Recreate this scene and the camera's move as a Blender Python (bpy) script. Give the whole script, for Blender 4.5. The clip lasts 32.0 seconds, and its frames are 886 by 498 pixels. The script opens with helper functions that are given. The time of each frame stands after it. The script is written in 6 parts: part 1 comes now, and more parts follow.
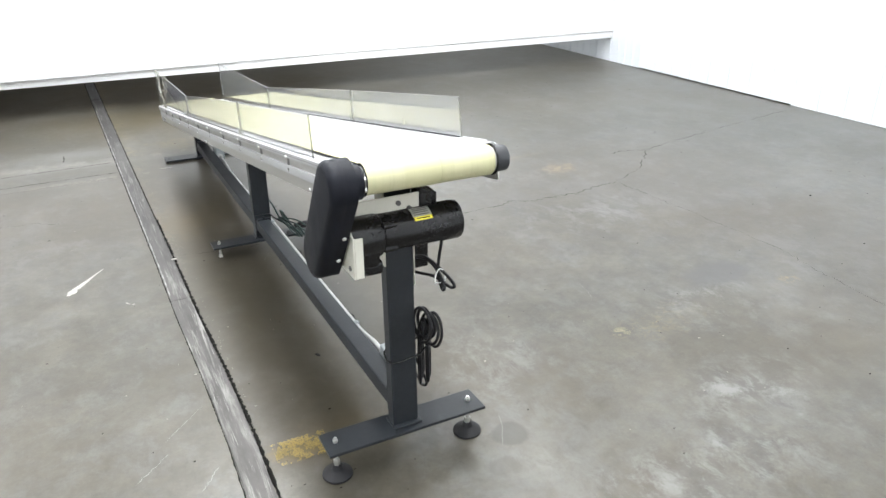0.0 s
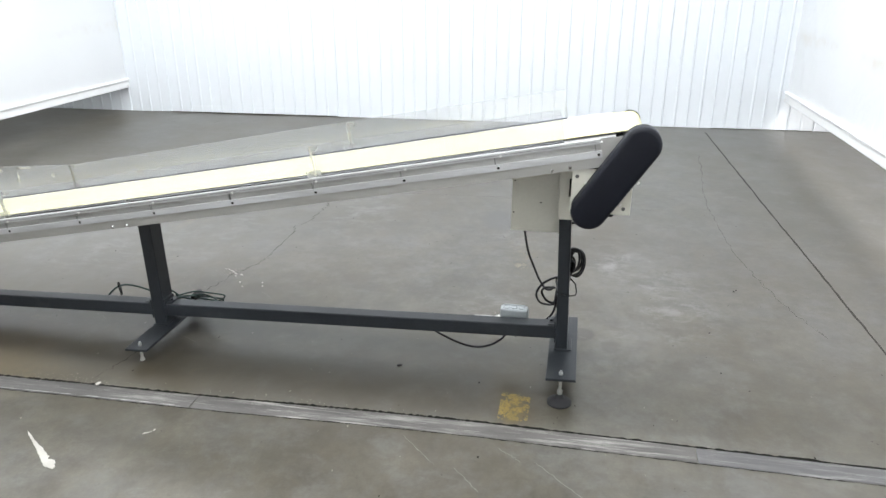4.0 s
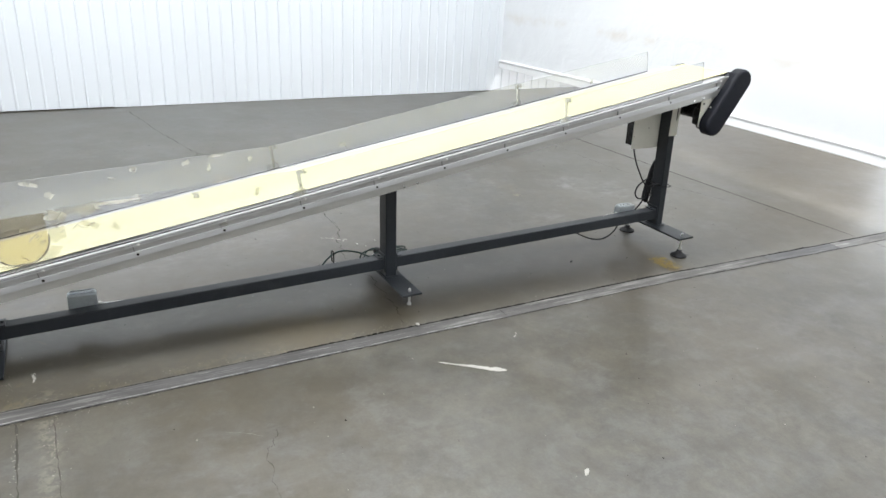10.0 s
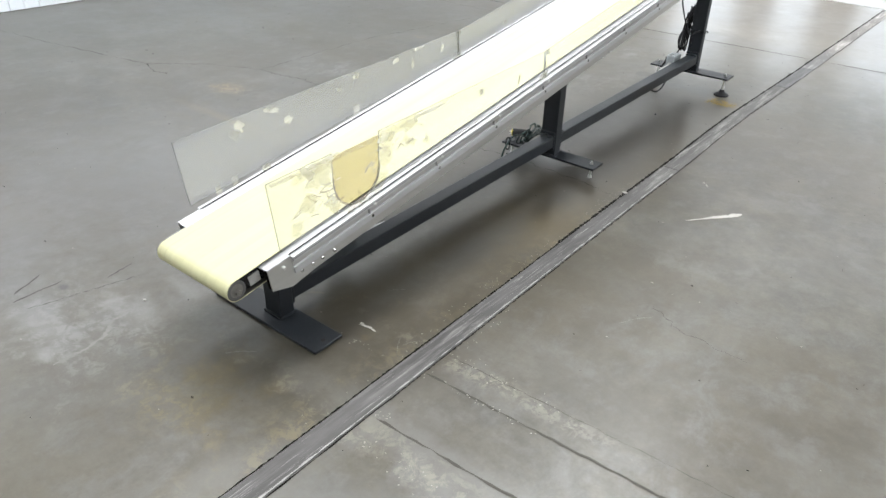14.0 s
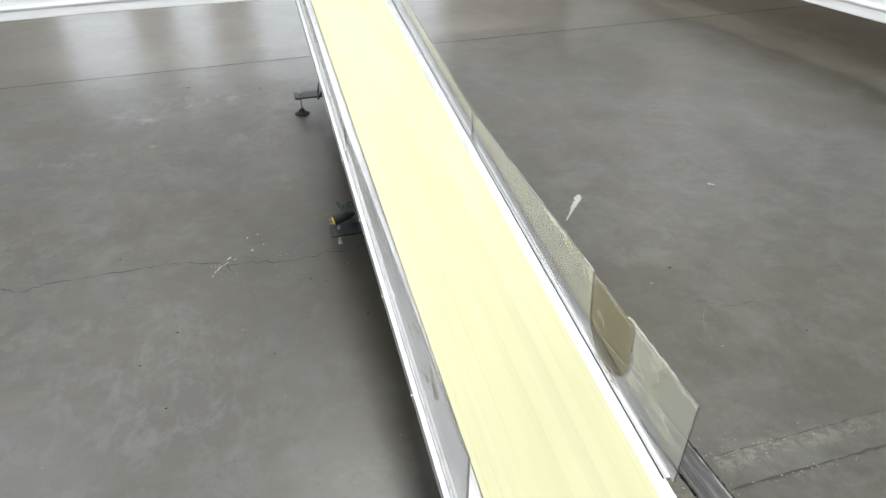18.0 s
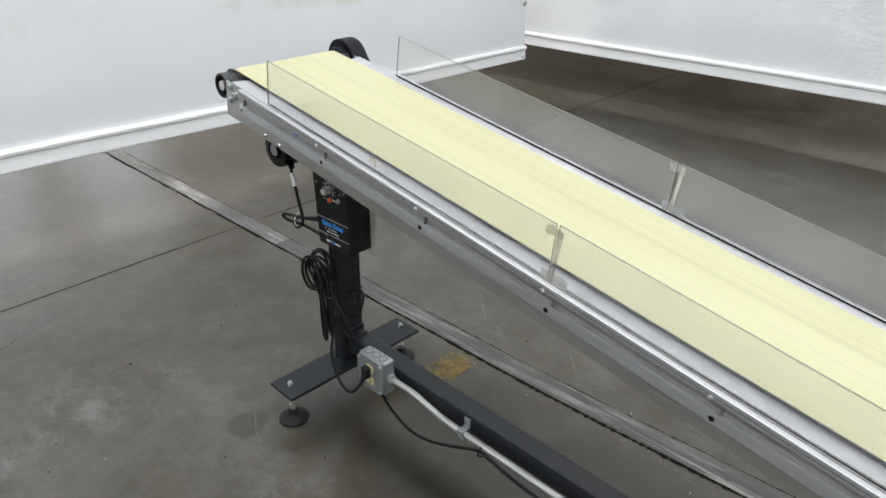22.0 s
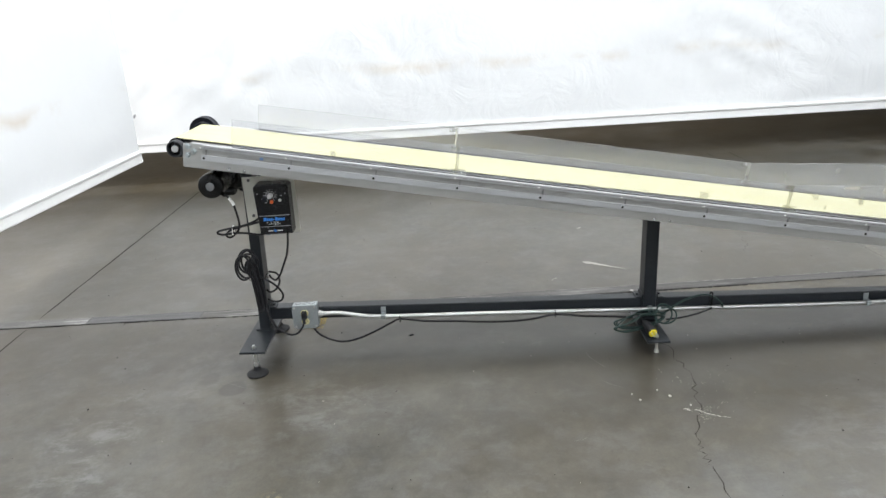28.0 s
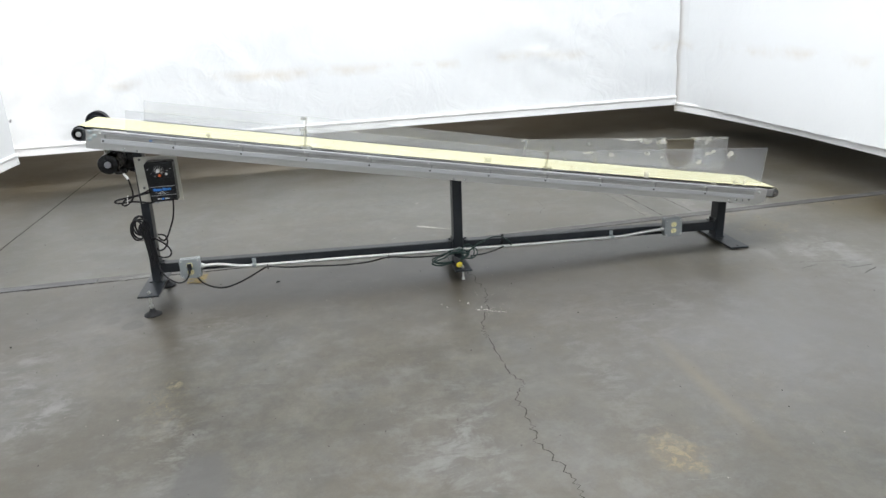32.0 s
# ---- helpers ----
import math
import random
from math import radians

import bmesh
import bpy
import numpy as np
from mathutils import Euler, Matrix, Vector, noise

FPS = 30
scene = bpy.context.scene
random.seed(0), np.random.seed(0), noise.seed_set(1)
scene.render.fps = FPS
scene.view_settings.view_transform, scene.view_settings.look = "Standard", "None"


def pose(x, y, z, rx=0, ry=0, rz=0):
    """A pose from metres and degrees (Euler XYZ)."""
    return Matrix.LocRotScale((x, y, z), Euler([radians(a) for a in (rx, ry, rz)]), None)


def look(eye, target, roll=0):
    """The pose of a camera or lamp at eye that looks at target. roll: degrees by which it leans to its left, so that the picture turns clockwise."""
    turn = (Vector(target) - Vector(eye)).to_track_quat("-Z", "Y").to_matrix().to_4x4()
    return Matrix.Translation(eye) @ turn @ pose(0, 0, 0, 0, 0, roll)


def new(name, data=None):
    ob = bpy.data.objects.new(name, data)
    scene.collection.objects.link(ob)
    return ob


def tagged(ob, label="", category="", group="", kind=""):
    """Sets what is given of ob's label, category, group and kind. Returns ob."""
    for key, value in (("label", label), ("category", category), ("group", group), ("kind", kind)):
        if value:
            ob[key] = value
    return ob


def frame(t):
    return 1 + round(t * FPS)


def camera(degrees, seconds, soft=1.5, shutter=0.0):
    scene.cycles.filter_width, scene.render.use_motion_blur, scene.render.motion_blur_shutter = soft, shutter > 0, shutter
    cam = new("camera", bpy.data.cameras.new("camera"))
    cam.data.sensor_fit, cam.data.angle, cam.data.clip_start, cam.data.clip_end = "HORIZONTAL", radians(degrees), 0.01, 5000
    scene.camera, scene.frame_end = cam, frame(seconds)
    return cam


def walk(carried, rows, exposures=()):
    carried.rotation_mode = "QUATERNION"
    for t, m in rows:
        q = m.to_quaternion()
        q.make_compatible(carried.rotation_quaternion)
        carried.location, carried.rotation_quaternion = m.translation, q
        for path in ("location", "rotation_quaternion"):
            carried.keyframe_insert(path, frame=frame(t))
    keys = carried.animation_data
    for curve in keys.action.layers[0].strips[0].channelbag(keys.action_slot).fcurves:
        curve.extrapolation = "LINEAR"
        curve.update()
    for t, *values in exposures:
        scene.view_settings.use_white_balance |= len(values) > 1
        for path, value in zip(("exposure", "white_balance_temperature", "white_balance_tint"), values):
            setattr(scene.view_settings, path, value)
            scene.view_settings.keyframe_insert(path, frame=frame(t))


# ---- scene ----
cam = camera(63.2, 32.0)
PATH = [
    (0, (-0.6607, -1.5345, 1.4306), (0.1657, 0.0800, 0.5872), 0.06),
    (0.5, (-0.9943, -1.4761, 1.4379), (0.1123, -0.0289, 0.6122), 0.08),
    (1, (-1.2186, -1.3495, 1.4422), (0.0493, -0.0317, 0.6323), 0.34),
    (1.5, (-1.4025, -1.1541, 1.4405), (-0.0169, 0.0412, 0.6322), 0.14),
    (2, (-1.6884, -0.9667, 1.4453), (-0.1489, 0.0471, 0.6695), 0.11),
    (2.5, (-1.8312, -0.7612, 1.4291), (-0.2004, 0.1263, 0.6853), 0.12),
    (3, (-1.9463, -0.5294, 1.4172), (-0.3041, 0.3339, 0.6684), -1.60),
    (3.5, (-2.1829, -0.2700, 1.4112), (-0.4279, 0.3361, 0.6663), -0.96),
    (5.5, (-2.6627, 0.7437, 1.4144), (-0.7922, 0.7797, 0.7095), -0.80),
    (6, (-2.7344, 0.9735, 1.4159), (-0.8669, 0.9219, 0.7018), -0.18),
    (6.5, (-2.8605, 1.2592, 1.4207), (-1.0032, 1.0792, 0.6997), -0.47),
    (7, (-2.8610, 1.4495, 1.4023), (-1.0116, 1.2106, 0.6769), -0.38),
    (7.5, (-2.8579, 1.6455, 1.4008), (-1.0266, 1.3126, 0.6683), 1.20),
    (8, (-2.8971, 1.9211, 1.4020), (-1.0951, 1.4437, 0.6756), 1.04),
    (8.5, (-2.8700, 2.1265, 1.3946), (-1.0922, 1.5895, 0.6532), 2.42),
    (9, (-2.8318, 2.3158, 1.4037), (-1.0749, 1.7123, 0.6625), 1.00),
    (9.5, (-2.8349, 2.5934, 1.4184), (-1.1585, 1.7912, 0.6779), 2.31),
    (10, (-2.7788, 2.8295, 1.4004), (-1.1435, 1.9446, 0.6625), 2.93),
    (10.5, (-2.6718, 3.0239, 1.3888), (-1.0525, 2.0998, 0.6664), 1.38),
    (11, (-2.5963, 3.2556, 1.3830), (-1.0318, 2.2414, 0.6585), 2.24),
    (11.5, (-2.5344, 3.5165, 1.3948), (-1.0208, 2.4445, 0.6472), 2.06),
    (12, (-2.3641, 3.6957, 1.3516), (-0.8939, 2.6195, 0.5256), 1.79),
    (12.5, (-2.1656, 3.8676, 1.3464), (-0.7668, 2.7620, 0.4415), 1.27),
    (13, (-1.9683, 4.0844, 1.3555), (-0.6880, 2.8325, 0.4639), 1.69),
    (13.5, (-1.7551, 4.2023, 1.3333), (-0.5693, 2.9020, 0.3833), 1.43),
    (15.5, (-0.6648, 4.5578, 1.3024), (-0.2846, 2.9585, 0.1631), 4.81),
    (16, (-0.3987, 4.5875, 1.3152), (-0.2860, 3.0079, 0.0938), 3.37),
    (16.5, (-0.1477, 4.5373, 1.2949), (-0.1935, 2.9747, 0.0474), 1.81),
    (17, (0.0704, 4.4569, 1.3248), (-0.1498, 2.8553, 0.1462), 2.74),
    (17.5, (0.2708, 4.3216, 1.3601), (-0.1222, 2.7085, 0.2443), 1.44),
    (18, (0.4141, 4.0844, 1.3820), (-0.0042, 2.4034, 0.3820), -2.01),
    (18.5, (0.5693, 3.8325, 1.3849), (0.0917, 2.1332, 0.4442), -1.82),
    (19, (0.7020, 3.5893, 1.3597), (0.0551, 1.8965, 0.5129), -2.51),
    (19.5, (0.7645, 3.2159, 1.3780), (0.0534, 1.5390, 0.5521), -2.19),
    (20, (0.8715, 2.8795, 1.3668), (0.0141, 1.2693, 0.5478), 0.21),
    (20.5, (0.9413, 2.5595, 1.3773), (-0.0273, 1.0115, 0.5629), -0.19),
    (21, (0.9709, 2.1737, 1.3747), (-0.0721, 0.6796, 0.5511), -1.29),
    (21.5, (1.0569, 1.8010, 1.3642), (-0.1101, 0.4392, 0.4774), -0.32),
    (22, (1.0650, 1.4478, 1.3516), (-0.2075, 0.1919, 0.4562), -0.37),
    (22.5, (1.0689, 1.0976, 1.3296), (-0.2812, -0.0229, 0.3698), -0.12),
    (23, (1.0982, 0.7897, 1.2903), (-0.4231, -0.0258, 0.2815), 1.03),
    (23.5, (1.0324, 0.5679, 1.2461), (-0.5434, -0.0649, 0.1888), 0.44),
    (24, (0.9580, 0.3409, 1.2070), (-0.6474, 0.0607, 0.0473), 2.14),
    (24.5, (1.0099, 0.2356, 1.2016), (-0.6444, 0.1547, 0.0809), 3.96),
    (25, (1.0929, 0.2316, 1.2273), (-0.5983, 0.1720, 0.1611), 3.35),
    (25.5, (1.3099, 0.3486, 1.2890), (-0.4768, 0.2309, 0.3973), 0.99),
    (27.5, (2.5113, 0.8162, 1.3598), (0.6270, 0.7101, 0.6969), -2.60),
    (28, (2.7788, 0.8370, 1.3680), (0.8881, 0.7915, 0.7177), -3.83),
    (28.5, (2.9786, 0.9194, 1.3390), (1.0864, 0.9108, 0.6924), -3.75),
    (29, (3.1642, 0.9361, 1.3554), (1.2809, 0.9908, 0.6853), -2.82),
    (29.5, (3.3509, 0.8785, 1.3610), (1.4655, 1.0303, 0.7118), -3.88),
    (30, (3.4680, 0.8657, 1.3777), (1.5912, 1.0896, 0.7227), -2.67),
    (30.5, (3.5575, 0.9320, 1.3668), (1.6786, 1.1796, 0.7251), -1.83),
    (31, (3.6385, 0.9949, 1.3682), (1.7583, 1.2191, 0.7242), -1.67),
    (31.5, (3.6908, 0.9775, 1.3861), (1.8126, 1.1928, 0.7341), -3.13),
    (32, (3.7513, 0.9300, 1.3926), (1.8792, 1.2269, 0.7529), -3.28),
]
EXPOSURES = [(0, 0.58), (1, 0.53), (3.5, 0.27), (6, 0.12), (9, 0.05), (13, 0.17), (15.5, 0.13), (17, -0.08), (19, -0.55), (22, -0.65), (24, -0.26), (25, 0.02), (28, -0.10), (32, -0.10)]
walk(cam, [(t, look(eye, target, roll)) for t, eye, target, roll in PATH], EXPOSURES)

# ---------------------------------------------------------------- light
world = bpy.data.worlds.new("world")
scene.world = world
world.use_nodes = True
world.node_tree.nodes["Background"].inputs[0].default_value = (0.9, 0.95, 1.0, 1)
world.node_tree.nodes["Background"].inputs[1].default_value = 0.02


def strip_lamp(x, y, z, sx, sy, watts, colour=(0.985, 1.0, 1.005)):
    d = bpy.data.lights.new("ceiling_strip_light", "AREA")
    d.shape, d.size, d.size_y, d.energy, d.color = "RECTANGLE", sx, sy, watts, colour
    ob = new("ceiling_strip_light", d)
    ob.location = (x, y, z)
    return ob


for lx, watts in ((-2.4, 44), (0.15, 104), (3.0, 48)):
    for ly in (-0.5, 1.6, 3.7):
        strip_lamp(lx, ly, 4.35, 0.8, 1.8, watts)
# the rest of the hall beyond the partitions
for lx in (-2.0, 2.0):
    strip_lamp(lx, -4.6, 4.35, 0.25, 2.0, 255, (1.0, 0.96, 0.92))
# daylight in the doorways of the outer wall behind the south partition: x from, x to
DOORWAYS = ((-2.4, -1.5), (-1.0, 0.35), (0.95, 1.45), (2.0, 2.9))
for d0, d1 in DOORWAYS:
    # an upright area lamp in each opening stands in for daylight
    door_light = strip_lamp((d0 + d1) / 2, -6.98, 1.45, d1 - d0, 2.3, 23.0 * (d1 - d0), (0.86, 0.93, 1.0))
    door_light.rotation_euler = (radians(90), 0, 0)
strip_lamp(-7.5, 0.5, 4.35, 0.25, 2.0, 470, (1.0, 0.92, 0.80))
strip_lamp(2.6, 7.2, 4.35, 0.25, 2.0, 130, (0.985, 1.0, 1.0))


# ---------------------------------------------------------------- node helpers
def material(name):
    m = bpy.data.materials.new(name)
    m.use_nodes = True
    nt = m.node_tree
    b = nt.nodes["Principled BSDF"]
    return m, nt, b


def node(nt, kind, **kw):
    n = nt.nodes.new(kind)
    for k, v in kw.items():
        if k == "operation":
            n.operation = v
        elif k == "data_type":
            n.data_type = v
        elif k == "blend_type":
            n.blend_type = v
        elif k == "noise_dimensions":
            n.noise_dimensions = v
    return n


def coords(nt, kind="Object", scale=(1, 1, 1), loc=(0, 0, 0)):
    tc = nt.nodes.new("ShaderNodeTexCoord")
    mp = nt.nodes.new("ShaderNodeMapping")
    mp.inputs["Scale"].default_value = scale
    mp.inputs["Location"].default_value = loc
    nt.links.new(tc.outputs[kind], mp.inputs["Vector"])
    return mp.outputs["Vector"]


def noise_tex(nt, vec, scale, detail=4.0, rough=0.55, distortion=0.0):
    n = nt.nodes.new("ShaderNodeTexNoise")
    n.inputs["Scale"].default_value = scale
    n.inputs["Detail"].default_value = detail
    n.inputs["Roughness"].default_value = rough
    n.inputs["Distortion"].default_value = distortion
    nt.links.new(vec, n.inputs["Vector"])
    return n.outputs["Fac"]


def ramp(nt, fac, stops):
    r = nt.nodes.new("ShaderNodeValToRGB")
    e = r.color_ramp.elements
    while len(e) < len(stops):
        e.new(0.5)
    for el, (p, c) in zip(e, stops):
        el.position = p
        el.color = (*c, 1) if len(c) == 3 else c
    nt.links.new(fac, r.inputs["Fac"])
    return r.outputs["Color"]


def grey(v):
    return (v, v, v)


def mix(nt, a, b, fac, blend="MIX"):
    m = nt.nodes.new("ShaderNodeMix")
    m.data_type, m.blend_type = "RGBA", blend
    for sock, val in ((m.inputs[0], fac), (m.inputs[6], a), (m.inputs[7], b)):
        if isinstance(val, (int, float)):
            sock.default_value = val
        elif isinstance(val, tuple):
            sock.default_value = (*val, 1)
        else:
            nt.links.new(val, sock)
    return m.outputs[2]


def calc(nt, op, a, b=0.0, clamp=False):
    m = nt.nodes.new("ShaderNodeMath")
    m.operation, m.use_clamp = op, clamp
    for sock, val in ((m.inputs[0], a), (m.inputs[1], b)):
        if isinstance(val, (int, float)):
            sock.default_value = val
        else:
            nt.links.new(val, sock)
    return m.outputs[0]


def bump(nt, b, height, strength, distance=0.002):
    n = nt.nodes.new("ShaderNodeBump")
    n.inputs["Strength"].default_value = strength
    n.inputs["Distance"].default_value = distance
    nt.links.new(height, n.inputs["Height"])
    nt.links.new(n.outputs["Normal"], b.inputs["Normal"])


def surface(name, colour, rough, metal=0.0, vary=0.12, scale=12.0, bump_strength=0.1, spec=0.5, stretch=(1, 1, 1), coat=0.0, dirt=None):
    """A painted, plastic or metal surface with grain and blotches at two scales."""
    m, nt, b = material(name)
    v = coords(nt, "Object", stretch)
    big = noise_tex(nt, v, scale * 0.25, 3)
    fine = noise_tex(nt, v, scale * 6, 5)
    both = calc(nt, "ADD", calc(nt, "MULTIPLY", big, 0.6), calc(nt, "MULTIPLY", fine, 0.4))
    lo = tuple(c * (1 - vary) for c in colour)
    hi = tuple(min(1.0, c * (1 + vary)) for c in colour)
    col = ramp(nt, both, [(0.3, lo), (0.7, hi)])
    if dirt:
        d = ramp(nt, noise_tex(nt, v, scale * 0.6, 6, 0.7), [(0.55, grey(0)), (0.72, grey(1))])
        col = mix(nt, col, dirt, calc(nt, "MULTIPLY", d, 0.5))
    nt.links.new(col, b.inputs["Base Color"])
    r = ramp(nt, both, [(0.3, grey(max(0.02, rough - 0.08))), (0.7, grey(min(1, rough + 0.08)))])
    nt.links.new(r, b.inputs["Roughness"])
    b.inputs["Metallic"].default_value = metal
    b.inputs["Specular IOR Level"].default_value = spec
    b.inputs["Coat Weight"].default_value = coat
    if bump_strength:
        bump(nt, b, fine, bump_strength)
    return m


# ---------------------------------------------------------------- materials
def concrete():
    m, nt, b = material("sealed_concrete")
    v = coords(nt)
    sep = nt.nodes.new("ShaderNodeSeparateXYZ")
    nt.links.new(v, sep.inputs[0])
    X, Y = sep.outputs[0], sep.outputs[1]
    huge = noise_tex(nt, v, 0.45, 2, 0.5, 0.3)
    big = noise_tex(nt, v, 1.9, 6, 0.62, 0.3)
    mid = noise_tex(nt, v, 7.0, 6, 0.66, 0.2)
    fine = noise_tex(nt, v, 110.0, 4, 0.6)
    base = ramp(nt, calc(nt, "ADD", calc(nt, "MULTIPLY", huge, 0.45), calc(nt, "MULTIPLY", big, 0.55)),
                [(0.34, (0.046, 0.0425, 0.034)), (0.50, (0.068, 0.0645, 0.0555)), (0.66, (0.090, 0.0865, 0.079))])
    cloud = ramp(nt, mid, [(0.36, grey(0.77)), (0.64, grey(1.23))])
    base = mix(nt, base, cloud, 1.0, "MULTIPLY")
    small = noise_tex(nt, v, 24.0, 6, 0.68, 0.4)
    base = mix(nt, base, ramp(nt, small, [(0.36, grey(0.86)), (0.64, grey(1.14))]), 1.0, "MULTIPLY")
    stain = ramp(nt, noise_tex(nt, coords(nt, "Object", (1, 1, 1), (11.0, 5.0, 0)), 1.3, 5, 0.58, 0.25), [(0.44, grey(0)), (0.70, grey(1))])
    base = mix(nt, base, (0.040, 0.034, 0.024), calc(nt, "MULTIPLY", stain, 0.42))
    speck = ramp(nt, fine, [(0.25, grey(0.88)), (0.75, grey(1.12))])
    base = mix(nt, base, speck, 1.0, "MULTIPLY")
    # brown oil haze, in drawn-out patches
    vb = coords(nt, "Object", (0.5, 1.0, 1), (3.1, 1.7, 0))
    brown = ramp(nt, noise_tex(nt, vb, 1.1, 6, 0.6, 0.3), [(0.40, grey(0)), (0.72, grey(1))])
    base = mix(nt, base, (0.056, 0.044, 0.026), calc(nt, "MULTIPLY", brown, 0.70))
    # milky bloom with ragged edges
    bloom = ramp(nt, noise_tex(nt, coords(nt, "Object", (1, 0.7, 1), (7.3, 2.2, 0)), 2.3, 8, 0.66, 0.4), [(0.50, grey(0)), (0.78, grey(1))])
    base = mix(nt, base, (0.128, 0.126, 0.122), calc(nt, "MULTIPLY", bloom, 0.42))
    # pale drag marks, thin and long
    vs = coords(nt, "Object", (6.0, 0.5, 1), (0.3, 4.2, 0))
    scuff = ramp(nt, noise_tex(nt, vs, 5.5, 7, 0.65, 0.3), [(0.56, grey(0)), (0.80, grey(1))])
    base = mix(nt, base, (0.15, 0.146, 0.138), calc(nt, "MULTIPLY", scuff, 0.10))
    vt = coords(nt, "Object", (0.6, 7.0, 1), (1.3, 2.2, 0))
    scuff = ramp(nt, noise_tex(nt, vt, 4.0, 7, 0.65, 0.3), [(0.58, grey(0)), (0.82, grey(1))])
    base = mix(nt, base, (0.14, 0.137, 0.13), calc(nt, "MULTIPLY", scuff, 0.06))
    # pitted grains
    pit = ramp(nt, noise_tex(nt, v, 30.0, 5, 0.65), [(0.62, grey(0)), (0.76, grey(1))])
    base = mix(nt, base, (0.030, 0.027, 0.021), calc(nt, "MULTIPLY", pit, 0.60))

    # tints one soft-edged patch of floor: stains, scuffs, painted shade or sheen
    def tone_patch(cx, cy, rx, ry, colour, amount, soft=0.35, wob=0.5, mask=None):
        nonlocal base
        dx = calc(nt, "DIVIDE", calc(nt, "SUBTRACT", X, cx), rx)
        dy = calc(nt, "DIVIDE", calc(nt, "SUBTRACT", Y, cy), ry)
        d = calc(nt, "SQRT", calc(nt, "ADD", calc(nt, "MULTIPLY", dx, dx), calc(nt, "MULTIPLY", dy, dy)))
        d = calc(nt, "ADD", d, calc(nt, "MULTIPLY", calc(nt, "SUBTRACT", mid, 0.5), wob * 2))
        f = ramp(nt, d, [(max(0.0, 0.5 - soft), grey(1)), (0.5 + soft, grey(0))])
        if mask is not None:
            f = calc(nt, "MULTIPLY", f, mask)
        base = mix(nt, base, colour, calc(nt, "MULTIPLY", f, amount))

    # mottled cement paste: olive and grey, in small ragged patches
    mottle = ramp(nt, noise_tex(nt, coords(nt, "Object", (1, 1, 1), (4.0, 13.0, 0)), 5.5, 8, 0.72, 0.25), [(0.46, grey(0)), (0.57, grey(1))])
    base = mix(nt, base, ramp(nt, mottle, [(0.0, (1.0, 0.985, 0.93)), (1.0, (1.02, 1.03, 1.05))]), 1.0, "MULTIPLY")
    scuffy = ramp(nt, noise_tex(nt, coords(nt, "Object", (1, 0.6, 1), (6.0, 3.0, 0)), 11.0, 9, 0.76, 0.4), [(0.47, grey(0)), (0.60, grey(1))])
    base = mix(nt, base, (0.118, 0.115, 0.108), calc(nt, "MULTIPLY", calc(nt, "MULTIPLY", scuffy, mottle), 0.34))
    murk = ramp(nt, noise_tex(nt, coords(nt, "Object", (0.8, 1, 1), (1.0, 17.0, 0)), 3.4, 9, 0.72, 0.5), [(0.53, grey(0)), (0.61, grey(1))])
    base = mix(nt, base, (0.046, 0.040, 0.029), calc(nt, "MULTIPLY", murk, 0.32))
    # crumbling ochre edge of the slab beside the steel strip
    away = calc(nt, "ADD", calc(nt, "ADD", X, 0.372), calc(nt, "MULTIPLY", Y, 0.0202))
    near = ramp(nt, calc(nt, "ABSOLUTE", calc(nt, "SUBTRACT", away, 0.035)), [(0.02, grey(1)), (0.10, grey(0))])
    run = ramp(nt, calc(nt, "MULTIPLY", Y, 0.25), [(0.25, grey(0)), (0.45, grey(1))])
    ragged = ramp(nt, noise_tex(nt, v, 26.0, 8, 0.75, 0.6), [(0.48, grey(0)), (0.57, grey(1))])
    clump = ramp(nt, noise_tex(nt, v, 5.0, 3), [(0.38, grey(0)), (0.55, grey(1))])
    crumb = calc(nt, "MULTIPLY", calc(nt, "MULTIPLY", near, run), calc(nt, "MULTIPLY", ragged, clump))
    base = mix(nt, base, (0.175, 0.145, 0.085), calc(nt, "MULTIPLY", crumb, 0.52))
    # oily run between the stand and the strip: sharp-edged wet stains and ochre crumbs
    lane = calc(nt, "MULTIPLY", ramp(nt, calc(nt, "ABSOLUTE", calc(nt, "ADD", X, 0.14)), [(0.16, grey(1)), (0.42, grey(0))]),
                ramp(nt, calc(nt, "ABSOLUTE", calc(nt, "SUBTRACT", calc(nt, "MULTIPLY", Y, 0.25), 0.46)), [(0.30, grey(1)), (0.48, grey(0))]))
    wet = ramp(nt, noise_tex(nt, coords(nt, "Object", (1.4, 0.8, 1), (5.0, 9.0, 0)), 3.0, 8, 0.70, 0.35), [(0.38, grey(0)), (0.58, grey(1))])
    base = mix(nt, base, (0.032, 0.026, 0.016), calc(nt, "MULTIPLY", calc(nt, "MULTIPLY", wet, lane), 0.78))
    rust = ramp(nt, noise_tex(nt, coords(nt, "Object", (1, 1, 1), (8.0, 1.0, 0)), 13.0, 8, 0.72, 0.7), [(0.59, grey(0)), (0.66, grey(1))])
    base = mix(nt, base, (0.125, 0.092, 0.040), calc(nt, "MULTIPLY", calc(nt, "MULTIPLY", rust, lane), 0.30))
    # old spills all over, some darker, some bleached
    spill = ramp(nt, noise_tex(nt, coords(nt, "Object", (1, 1, 1), (21.0, 4.0, 0)), 1.5, 7, 0.62, 0.5), [(0.48, grey(0)), (0.68, grey(1))])
    base = mix(nt, base, (0.048, 0.042, 0.031), calc(nt, "MULTIPLY", spill, 0.34))
    bleach = ramp(nt, noise_tex(nt, coords(nt, "Object", (1, 1, 1), (2.0, 31.0, 0)), 2.0, 8, 0.64, 0.4), [(0.52, grey(0)), (0.74, grey(1))])
